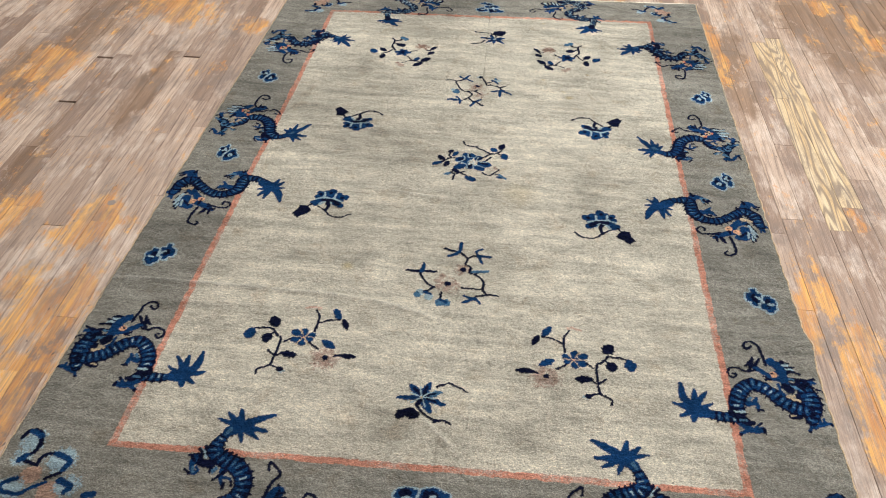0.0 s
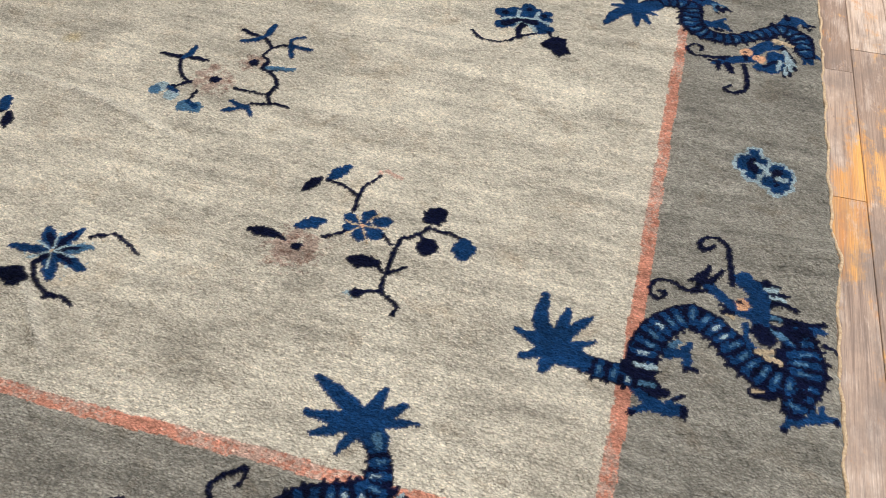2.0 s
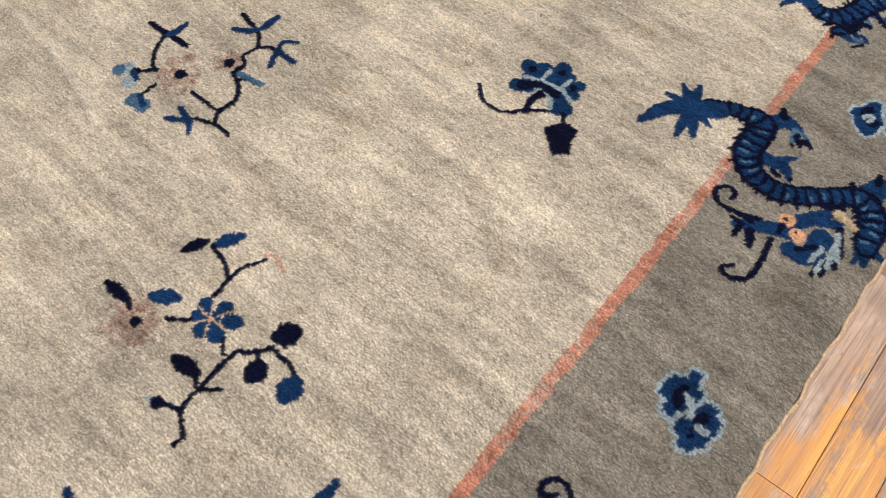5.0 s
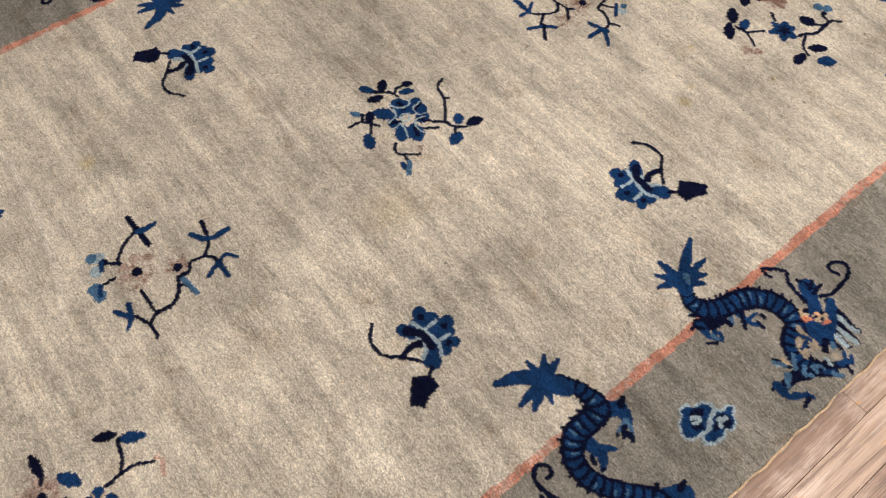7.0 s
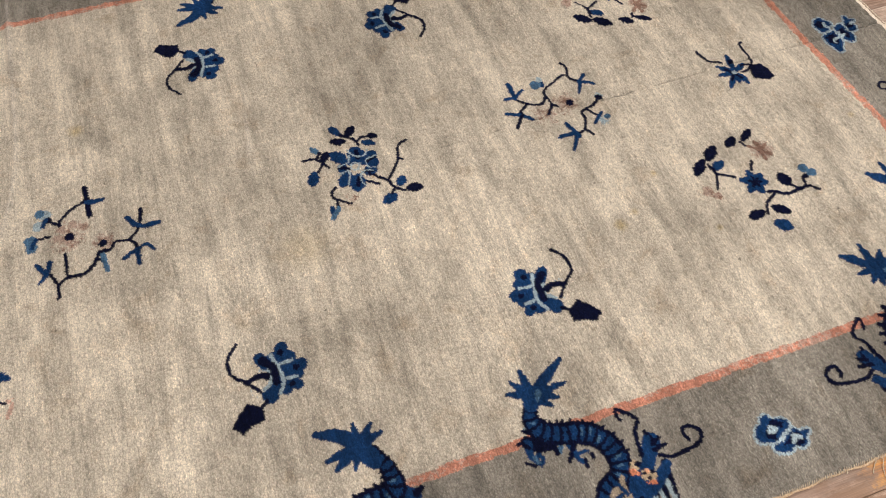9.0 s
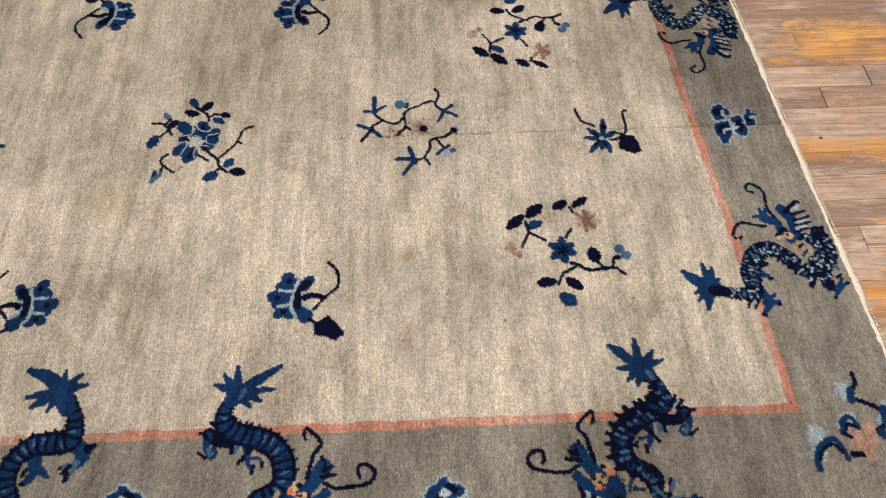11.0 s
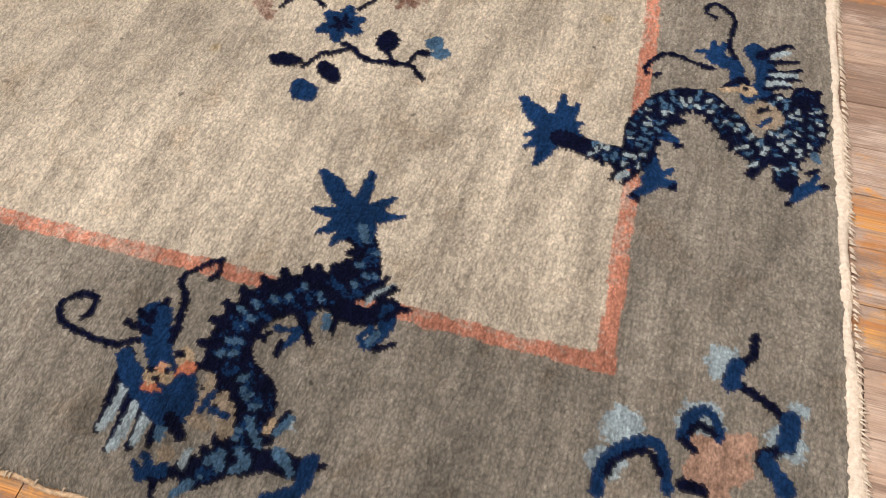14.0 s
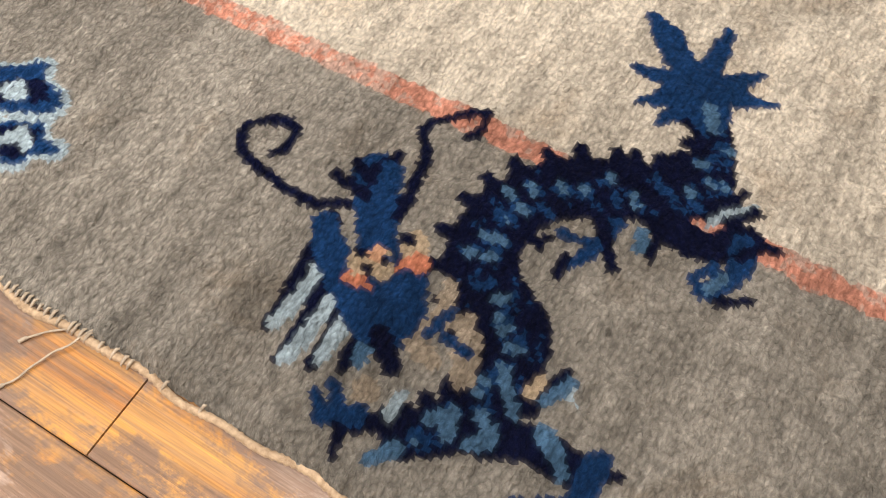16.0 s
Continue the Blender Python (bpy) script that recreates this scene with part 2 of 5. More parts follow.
    base = n.mix(n.ramp(dirt, 0.50, 0.66, 0, 0.65), base, rgb(0.17, 0.125, 0.098))
    mark = n.noise(place((70, 34, 1), False, (4.4, 6.6, 0)), 1, 1.0, 0.5)
    base = n.mix(n.ramp(mark, 0.765, 0.80, 0, 0.8), base, rgb(0.09, 0.062, 0.045))
    rough = n.ramp(streak, 0.3, 0.7, 0.42, 0.62)
    height = n.math("ADD", grain, n.math("MULTIPLY", fibre, 0.6))
    return n.finish(base, rough, n.bump(height, 0.5, 0.0014), 0.0, 0.32)


OAK = worn_oak("worn_oak", False)
OAK_FAR = worn_oak("worn_oak_joined", True)
OAK_YELLOW = worn_oak("yellow_grained_oak", False, True)


def plain(name, colour, rough=0.9, scale=8.0):
    n = Nodes(name)
    a = n.noise(n.coords((scale, scale, scale)), 1, 4.0, 0.6)
    col = n.mix(n.ramp(a, 0.35, 0.7), colour, tuple(c * 0.86 for c in colour[:3]) + (1,))
    return n.finish(col, rough, n.bump(a, 0.1, 0.002))


PAINT = plain("wall_paint", rgb(0.74, 0.72, 0.68))
SUBFLOOR = plain("dark_subfloor", rgb(0.085, 0.058, 0.04))


# ---- room shell ----
def part(name, bm, material, parent, label=""):
    mesh = bpy.data.meshes.new(name)
    bm.to_mesh(mesh)
    bm.free()
    mesh.materials.append(material)
    ob = new(name, mesh)
    ob.parent = parent
    return tagged(ob, label)


def box(name, lo, hi, material, label, category):
    bm = bmesh.new()
    bmesh.ops.create_cube(bm, size=1.0)
    for v in bm.verts:
        v.co = Vector([lo[i] + (v.co[i] + 0.5) * (hi[i] - lo[i]) for i in range(3)])
    ob = part(name, bm, material, None)
    return tagged(ob, label, category, kind="structure")


RX, RY, RZ = 2.8, 3.0, 2.7
floor = box("floor", (-RX, -RY, -0.05), (RX, RY, -0.006), SUBFLOOR, "worn strip oak floor with remains of orange varnish", "floor")
box("wall_east", (RX, -RY, -0.05), (RX + 0.12, RY, RZ), PAINT, "plain off-white painted wall", "wall")
box("wall_west", (-RX - 0.12, -RY, -0.05), (-RX, RY, RZ), PAINT, "plain off-white painted wall", "wall")
box("wall_north", (-RX - 0.12, RY, -0.05), (RX + 0.12, RY + 0.12, RZ), PAINT, "plain off-white painted wall", "wall")
box("wall_south", (-RX - 0.12, -RY - 0.12, -0.05), (RX + 0.12, -RY, RZ), PAINT, "plain off-white painted wall", "wall")
box("ceiling", (-RX - 0.12, -RY - 0.12, RZ), (RX + 0.12, RY + 0.12, RZ + 0.1), PAINT, "plain off-white painted ceiling", "ceiling")

# ---- the rug, knot by knot ----
KNOT = 0.0020
U0, U1, V0, V1 = -0.785, 0.785, -1.18, 1.145
NU, NV = round((U1 - U0) / KNOT), round((V1 - V0) / KNOT)
FIELD_U, FIELD_V0, FIELD_V1, STRIPE_W = 0.5965, -1.0015, 0.977, 0.0145
rng = np.random.default_rng(7)


def narrow(u):
    return np.where(u > 0, 0.020, 0.012)


def lie(u, v):
    """Where the knot at u across and v along lies on the floor: the rug is a little skewed and tapers."""
    x = u * (1 - narrow(u) * v)
    y = v + x * (0.040 + 0.016 * v)
    return x, y


def weave(x, y):
    v = (y - 0.040 * x) / (1 + 0.016 * x)
    return x / (1 - narrow(x) * v), v


def smooth_noise(shape, cells, gen):
    """Smooth noise from -1 to 1 on a grid, with that many cells each way."""
    a = gen.uniform(-1, 1, (cells[0] + 2, cells[1] + 2))
    i, j = np.linspace(0, cells[0], shape[0]), np.linspace(0, cells[1], shape[1])
    i0, j0 = i.astype(int), j.astype(int)
    f, g = i - i0, j - j0
    f, g = (f * f * (3 - 2 * f))[:, None], (g * g * (3 - 2 * g))[None, :]
    i0, j0 = i0[:, None], j0[None, :]
    return (a[i0, j0] * (1 - f) + a[i0 + 1, j0] * f) * (1 - g) + (a[i0, j0 + 1] * (1 - f) + a[i0 + 1, j0 + 1] * f) * g


uc, vc = U0 + (np.arange(NU) + 0.5) * KNOT, V0 + (np.arange(NV) + 0.5) * KNOT
UC, VC = np.meshgrid(uc, vc)
XC, YC = lie(UC, VC)
RAG = rng.normal(0, 0.30, UC.shape)
DITHER = np.clip(0.5 + 0.33 * smooth_noise(UC.shape, (NV // 3, NU // 3), rng) + rng.uniform(-0.28, 0.28, UC.shape), 0, 1)
owner = np.zeros(UC.shape, np.int16)
dye = np.zeros(UC.shape, np.int8)

# field, border and the salmon guard stripe between them
wob = 0.0014 * smooth_noise(UC.shape, (40, 30), rng) + 0.0012 * smooth_noise(UC.shape, (150, 110), rng)
inside = np.minimum(np.minimum(FIELD_U - np.abs(UC), VC - FIELD_V0), FIELD_V1 - VC) + wob
owner[:] = 1
dye[:] = BORDER
owner[inside > 0], dye[inside > 0] = 2, STRIPE
faded = (inside > 0) & (DITHER + 0.42 * smooth_noise(UC.shape, (36, 26), rng) + 0.14 * (inside > 0.009) > 0.74)
dye[faded] = ROSE
owner[inside > STRIPE_W], dye[inside > STRIPE_W] = 0, FIELD
PARTS = [("field", "worn beige wool field with soft uneven bands"), ("border", "grey-brown wool border"), ("guard_stripe", "thin salmon-pink stripe")]


def spline(points, step=3.0):
    """A smooth line through points (Catmull-Rom), with its share of the way along at each place."""
    p = np.array(points, float)
    if len(p) == 2:
        n = max(2, int(np.hypot(*(p[1] - p[0])) / step) + 1)
        s = np.linspace(0, 1, n)
        return p[0] + (p[1] - p[0]) * s[:, None], s
    q = np.vstack([2 * p[0] - p[1], p, 2 * p[-1] - p[-2]])
    out, share = [], []
    for k in range(len(p) - 1):
        a, b, c, d = q[k:k + 4]
        n = max(2, int(np.hypot(*(c - b)) / step) + 1)
        s = np.linspace(0, 1, n, endpoint=False)[:, None]
        out.append(0.5 * (2 * b + (c - a) * s + (2 * a - 5 * b + 4 * c - d) * s ** 2 + (3 * b - a - 3 * c + d) * s ** 3))
        share.append((k + s[:, 0]) / (len(p) - 1))
    return np.vstack(out + [p[-1:]]), np.append(np.concatenate(share), 1.0)


class Motif:
    """Draws one woven figure into the knots. Places are millimetres from its middle, turned and mirrored by (a, b, c, d)."""

    def __init__(self, name, label, u, v, turn=(1, 0, 0, 1), seed=0):
        PARTS.append((name, label))
        self.id = len(PARTS) - 1
        self.x, self.y = (float(k) for k in lie(np.float64(u), np.float64(v)))
        self.turn = turn
        self.gen = np.random.default_rng(seed + self.id)

    def real(self, p):
        p = np.atleast_2d(np.array(p, float)) / 1000
        a, b, c, d = self.turn
        return np.stack([self.x + a * p[:, 0] + b * p[:, 1], self.y + c * p[:, 0] + d * p[:, 1]], 1)

    def window(self, pts, reach):
        u, v = weave(pts[:, 0], pts[:, 1])
        r = reach / 1000 + 0.006
        j0, j1 = int((u.min() - r - U0) / KNOT), int((u.max() + r - U0) / KNOT) + 2
        i0, i1 = int((v.min() - r - V0) / KNOT), int((v.max() + r - V0) / KNOT) + 2
        return slice(max(i0, 0), max(min(i1, NV), 0)), slice(max(j0, 0), max(min(j1, NU), 0))

    def fill(self, win, mask, colour, over=True):
        if not over:
            mask = mask & (owner[win] != self.id)
        owner[win][mask] = self.id
        dye[win][mask] = colour

    def line(self, pts, widths, colour):
        win = self.window(pts, widths.max() / 2)
        X, Y = XC[win], YC[win]
        best = np.full(X.shape, 1e9)
        for k in range(len(pts) - 1):
            a, d = pts[k], pts[k + 1] - pts[k]
            s = np.clip(((X - a[0]) * d[0] + (Y - a[1]) * d[1]) / max(d @ d, 1e-12), 0, 1)
            w = (widths[k] + (widths[k + 1] - widths[k]) * s) / 2
            best = np.minimum(best, np.hypot(X - a[0] - s * d[0], Y - a[1] - s * d[1]) * 1000 - w)
        self.fill(win, best + RAG[win] < 0.25, colour)

    def stroke(self, points, w0, w1, colour):
        p, s = spline(points)
        w0, w1 = max(w0 + 0.8, 5.5), max(w1 + 0.8, 5.1)
        self.line(self.real(p), w0 + (w1 - w0) * s, colour)

    def hair(self, points, width, colour):
        """A line one or two knots wide."""
        p, s = spline(points)
        self.line(self.real(p), np.full(len(p), float(width)), colour)

    def blade(self, points, width, colour):
        """One blade of a leaf-shaped tail: full in its lower half, pointed at the tip."""
        p, s = spline(points)
        self.line(self.real(p), np.maximum(width * np.interp(s, [0, 0.3, 0.65, 1], [0.95, 1.05, 0.88, 0.42]), 4.8), colour)

    def tail(self, heart, blades, colour):
        """A tuft of blades that spread from the heart of the tail."""
        self.stroke(heart, 33, 23, colour)
        for width, *points in blades:
            self.blade([heart[0]] + list(points), width, colour)

    def dot(self, centre, radius, colour):
        p = self.real([centre])
        win = self.window(p, radius)
        self.fill(win, np.hypot(XC[win] - p[0, 0], YC[win] - p[0, 1]) * 1000 + RAG[win] < radius, colour)

    def halo(self, centre, radius, colour, strength):
        """Faded knots that thin out from the middle."""
        p = self.real([centre])
        win = self.window(p, radius)
        r = np.hypot(XC[win] - p[0, 0], YC[win] - p[0, 1]) * 1000 / radius
        soft = colour == BROWN
        self.fill(win, (r < 1) & (DITHER[win] < strength * (0.7 if soft else 1.0) * (1 - r * r)), colour, over=False)
        if soft:
            self.fill(win, (r < 1.15) & (DITHER[win] < strength * 1.7 * (1 - r * r / 1.3)), SOFT, over=False)

    def leaf(self, a, b, width, colour):
        p = self.real([a, b])
        win = self.window(p, width)
        d = p[1] - p[0]
        n = max(np.hypot(*d), 1e-6)
        s = ((XC[win] - p[0, 0]) * d[0] + (YC[win] - p[0, 1]) * d[1]) / n ** 2
        off = np.abs((XC[win] - p[0, 0]) * d[1] - (YC[win] - p[0, 1]) * d[0]) / n * 1000
        half = width / 2 * np.sin(np.pi * np.clip(s, 0.0, 1.0)) ** 0.6 * (0.86 + 0.26 * ((s * 3.7 + 0.4) % 1.0))
        self.fill(win, (s > -0.02) & (s < 1.02) & (off + RAG[win] < half), colour)

    def shape(self, corners, colour):
        p = self.real(corners)
        win = self.window(p, 2)
        X, Y = XC[win] + RAG[win] / 500, YC[win] + np.roll(RAG, 7, 0)[win] / 500
        odd = np.zeros(X.shape, bool)
        for (xa, ya), (xb, yb) in zip(p, np.roll(p, -1, 0)):
            cut = (ya > Y) != (yb > Y)
            odd ^= cut & (X < xa + (Y - ya) / ((yb - ya) if abs(yb - ya) > 1e-9 else 1e-9) * (xb - xa))
        self.fill(win, odd, colour)

    def body(self, points, widths, side, marks):
        """A scaled serpent body: dark, with a row of spikes along one side and lighter marks across it."""
        p, s = spline(points, 2.0)
        w = np.interp(s, np.linspace(0, 1, len(points)), widths)
        self.line(self.real(p), w, NAVY)
        win = self.window(self.real(p), w.max())
        inner = np.zeros(XC[win].shape, bool)
        for (cx, cy), wk in zip(self.real(p)[::3], w[::3]):
            inner |= np.hypot(XC[win] - cx, YC[win] - cy) * 1000 < wk * 0.40
        self.fill(win, inner & (owner[win] == self.id) & (DITHER[win] < 0.24), BLUE)
        gap = np.hypot(*np.diff(p, axis=0).T)
        way = np.append(0, np.cumsum(gap))
        tangent = np.gradient(p, axis=0)
        tangent /= np.maximum(np.hypot(tangent[:, 0], tangent[:, 1]), 1e-9)[:, None]
        normal = np.stack([-tangent[:, 1], tangent[:, 0]], 1)

        def at(q):
            k = min(int(np.searchsorted(way, q)), len(p) - 1)
            return p[k], tangent[k], normal[k], w[k]

        for q in np.arange(6, way[-1] - 4, 12.5):
            c, t, n, wk = at(q)
            tip = c - side * n * (wk / 2 + (0.17 * wk if marks == "patch" else max(1.5, 0.07 * wk)))
            self.line(self.real([c - side * n * wk * 0.3, tip]), np.array([12.0, 6.5]) if marks == "patch" else np.array([6.5, 4.0]), NAVY)
        if marks == "band":
            self.line(self.real(p), w * 0.64, BLUE)
        pitch = {"rib": 13.0, "band": 13.0, "patch": 12.0, "speck": 8.0}[marks]
        for q in np.arange(9, way[-1] - 6, pitch):
            c, t, n, wk = at(q)
            if marks == "rib":
                self.line(self.real([c - n * wk * 0.28, c + n * wk * 0.30]), np.array([7.6, 7.0]), BLUE)
                o = self.gen.uniform(-0.08, 0.12)
                self.line(self.real([c + n * wk * (o - 0.13), c + n * wk * (o + 0.13)]), np.array([3.2, 2.6]), MID if self.gen.random() < 0.75 else PALE)
            elif marks == "band":
                self.line(self.real([c - n * wk * 0.44, c + t * 2, c + n * wk * 0.44]), np.array([5.0, 4.2, 5.0]), NAVY)
                if self.gen.random() < 0.6:
                    o = self.gen.uniform(-0.15, 0.1)
                    e = c + t * 6.5
                    self.line(self.real([e + n * wk * (o - 0.12), e + n * wk * (o + 0.12)]), np.array([3.4, 2.6]), MID)
            elif marks == "patch":
                o = self.gen.uniform(-0.12, 0.12)
                for k in range(2):
                    e = c + n * wk * (o + self.gen.uniform(-0.3, 0.22)) + t * self.gen.uniform(-3, 3)
                    self.line(self.real([e, e + n * wk * 0.16 + t * self.gen.uniform(-4, 4)]), np.array([5.5, 3.5]), BLUE)
                    if self.gen.random() < 0.75:
                        self.line(self.real([e, e + n * wk * 0.10]), np.array([4.6, 3.6]), MID)
            else:
                for o in (-0.3, -0.02, 0.27):
                    if self.gen.random() < 0.85:
                        e = c + n * wk * (o + self.gen.uniform(-0.08, 0.08)) + t * self.gen.uniform(-3, 3)
                        self.line(self.real([e, e + n * 3.0 + t * self.gen.uniform(-3, 3)]), np.array([3.4, 3.0]), MID if self.gen.random() < 0.55 else PALE)


# ---- figures ----

TAIL_LONG = [(19, (-155, 8), (-172, -26)), (15, (-132, -21)), (13, (-113, -8)), (12, (-101, 21)), (15, (-177, 41)), (14, (-166, 65)), (11, (-151, 81))]
TAIL_EVEN = [(18, (-160, 14), (-175, -3)), (14, (-185, 38)), (14, (-164, 65)), (12, (-148, 79)), (14, (-135, 4)), (13, (-113, 16)), (12, (-103, 31))]
TAIL_HIGH = [(18, (-146, 30), (-168, -3)), (14, (-169, 64)), (13, (-156, 84)), (13, (-139, 96)), (13, (-130, 5)), (13, (-112, 24)), (12, (-100, 38))]
BACK_LOW = [(-124, 51), (-99, 63), (-75, 64), (-60, 41), (-47, 13), (-23, -6), (6, -9), (26, 5), (40, 24), (61, 32), (83, 28), (103, 8)]
BACK_HIGH = [(-112, 68), (-95, 77), (-72, 72), (-57, 48), (-48, 16), (-28, -10), (4, -20), (28, -12), (44, 12), (62, 26), (84, 24), (104, 6)]


def draw_dragon_b(m, marks, blades, heart, back):
    m.stroke([(-47, 62), (-48, 82), (-60, 95)], 17.9, 17.8, NAVY)
    m.stroke([(-57, 96), (-40, 98), (-24, 89)], 12.4, 7.3, BLUE)
    m.stroke([(-50, 96), (-61, 105), (-61, 109)], 5.2, 5.3, NAVY)
    m.stroke([(-24, 86), (-30, 83), (-38, 88)], 4.5, 4.6, BLUE)
    m.stroke([(-23, 97), (-31, 108)], 3.9, 2.8, NAVY)
    m.stroke([(-27, 91), (-36, 94)], 3.4, 3.4, MID)
    m.stroke([(-69, 80), (-86, 85)], 6.1, 3.1, NAVY)
    m.stroke([(-62, 77), (-79, 92)], 5.4, 3.7, PALE)
    m.stroke([(-66, 84), (-78, 95)], 3.6, 3.7, NAVY)
    m.stroke([(-39, 38), (-19, 36), (-4, 29)], 10.2, 4.6, BLUE)
    m.stroke([(-35, 31), (-14, 48)], 7.8, 5.2, NAVY)
    m.stroke([(-9, 26), (2, 27)], 4.6, 4.5, NAVY)
    m.stroke([(-14, 14), (-7, 13)], 4.7, 4.7, NAVY)
    m.stroke([(-19, 18), (-22, 35)], 3.6, 3.5, BLUE)
    m.stroke([(-39, 51), (-31, 55)], 6.0, 5.9, MID)
    m.stroke([(-42, 60), (-29, 60)], 5.3, 5.2, NAVY)
    m.body(back, [17.0, 23.3, 32.7, 34.2, 37.3, 35.1, 35.1, 33.5, 37.4, 28.2, 27.2, 21.9], 1, marks)
    m.stroke([(87, 33), (79, 56), (80, 76)], 19.5, 14.2, NAVY)
    m.stroke([(72, 58), (83, 72)], 8.3, 5.7, MID)
    m.stroke([(78, 75), (73, 92)], 6.2, 3.3, NAVY)
    m.stroke([(67, 47), (52, 51), (44, 54)], 5.5, 3.1, NAVY)
    m.stroke([(60, 51), (47, 58)], 3.5, 3.6, MID)
    m.halo((52, 59), 6.6, PALE, 0.9)
    m.stroke([(60, 44), (52, 46)], 5.1, 5.1, TAN)
    m.stroke([(96, 4), (107, -9), (112, -23)], 11.9, 8.4, NAVY)
    m.stroke([(106, -13), (114, -26)], 8.4, 8.4, BLUE)
    m.stroke([(114, -25), (108, -34)], 5.0, 3.0, BLUE)
    m.stroke([(108, -23), (99, -31)], 5.0, 3.1, BLUE)
    m.stroke([(115, -17), (125, -13)], 4.9, 3.4, NAVY)
    m.stroke([(110, 8), (120, 0)], 7.2, 3.3, MID)
    m.halo((95, -17), 7.6, HOLE, 1.4)
    m.stroke([(91, 13), (86, 21), (94, 23)], 5.4, 5.4, MID)
    m.stroke([(79, 31), (86, 40), (93, 33)], 6.0, 5.8, MID)
    m.stroke([(72, 43), (56, 29)], 4.0, 4.1, MID)
    m.stroke([(89, -2), (100, -2)], 5.0, 2.5, PALE)
    m.stroke([(33, -80), (68, -74), (92, -73)], 11.3, 5.9, NAVY)
    m.stroke([(51, -64), (80, -59), (102, -59)], 11.4, 4.7, NAVY)
    m.stroke([(53, -50), (77, -45), (98, -44)], 12.4, 4.7, NAVY)
    m.stroke([(62, -31), (79, -32), (93, -32)], 13.6, 4.6, NAVY)
    m.stroke([(54, -70), (76, -69), (90, -70)], 5.2, 5.9, PALE)
    m.stroke([(64, -55), (83, -54), (101, -56)], 5.0, 6.3, PALE)
    m.stroke([(64, -43), (81, -43), (95, -42)], 8.2, 4.7, PALE)
    m.stroke([(68, -31), (85, -27)], 5.4, 6.3, MID)
    m.stroke([(35, -82), (45, -71), (58, -46), (54, -30)], 11.9, 24.8, BLUE)
    m.stroke([(39, -39), (61, -24)], 31.3, 27.1, BLUE)
    m.stroke([(57, -56), (69, -32)], 14.1, 16.1, BLUE)
    m.stroke([(71, -25), (80, -13)], 9.6, 9.3, NAVY)
    m.stroke([(-3, -76), (17, -63), (31, -54)], 25.2, 17.6, BLUE)
    m.stroke([(11, -75), (8, -94)], 7.4, 3.8, NAVY)
    m.stroke([(2, -76), (-3, -89)], 6.3, 4.5, NAVY)
    m.stroke([(-2, -77), (-19, -73)], 8.2, 3.9, NAVY)
    m.stroke([(1, -68), (-9, -72)], 8.1, 8.2, BLUE)
    m.dot((45, -52), 7.7, TAN)
    m.dot((43, -57), 4.3, NAVY)
    m.stroke([(35, -45), (45, -41)], 3.2, 3.1, TAN)
    m.stroke([(54, -55), (51, -44)], 2.8, 2.8, SALMON)
    m.dot((21, -39), 6.4, TAN)
    m.dot((22, -43), 4.1, NAVY)
    m.stroke([(37, -36), (27, -31)], 7.4, 5.8, SALMON)
    m.stroke([(39, -53), (37, -41)], 4.0, 4.0, BLUE)
    m.stroke([(49, -44), (39, -33)], 4.5, 4.5, BLUE)
    m.stroke([(20, -79), (28, -94), (27, -116), (24, -136), (16, -148), (4, -150), (-5, -140), (-5, -129), (4, -126), (13, -129)], 5.5, 5.2, NAVY)
    m.stroke([(13, -53), (-8, -57), (-25, -61), (-36, -70), (-47, -68), (-65, -48)], 6.0, 4.7, NAVY)
    m.stroke([(-62, -46), (-51, -46), (-46, -49)], 4.7, 4.6, NAVY)
    m.stroke([(33, -12), (47, -8), (62, -10)], 6.2, 6.9, HOLE)
    m.stroke([(48, -3), (46, 5)], 8.1, 7.0, HOLE)
    m.stroke([(67, -9), (69, 0)], 9.0, 7.3, HOLE)
    m.stroke([(53, 9), (69, 16)], 12.2, 8.7, HOLE)
    m.stroke([(58, -9), (45, -4)], 3.8, 3.8, BLUE)
    m.stroke([(56, -1), (58, 12)], 3.2, 3.1, BLUE)
    for x, y, radius, colour in ((43, -54, 7, TAN), (42, -44, 5.5, TAN), (36, -50, 4, PEACH), (25, -36, 6.5, TAN), (31, -31, 5.5, SALMON), (39, -57, 3, NAVY), (46, -49, 3, NAVY), (38, -45, 2.6, NAVY), (22, -41, 3.6, NAVY)):
        m.dot((x, y), radius, colour)
    m.tail([heart, back[0]], blades, BLUE)
    m.stroke([(-127, 50), (-116, 56)], 8.2, 4.0, MID)
    m.stroke([(72, 83), (95, 81), (106, 61)], 11.8, 6.8, BLUE)
    m.stroke([(96, 72), (109, 59), (116, 57)], 5.1, 3.3, BLUE)
    m.stroke([(113, 64), (116, 77)], 6.1, 3.8, NAVY)


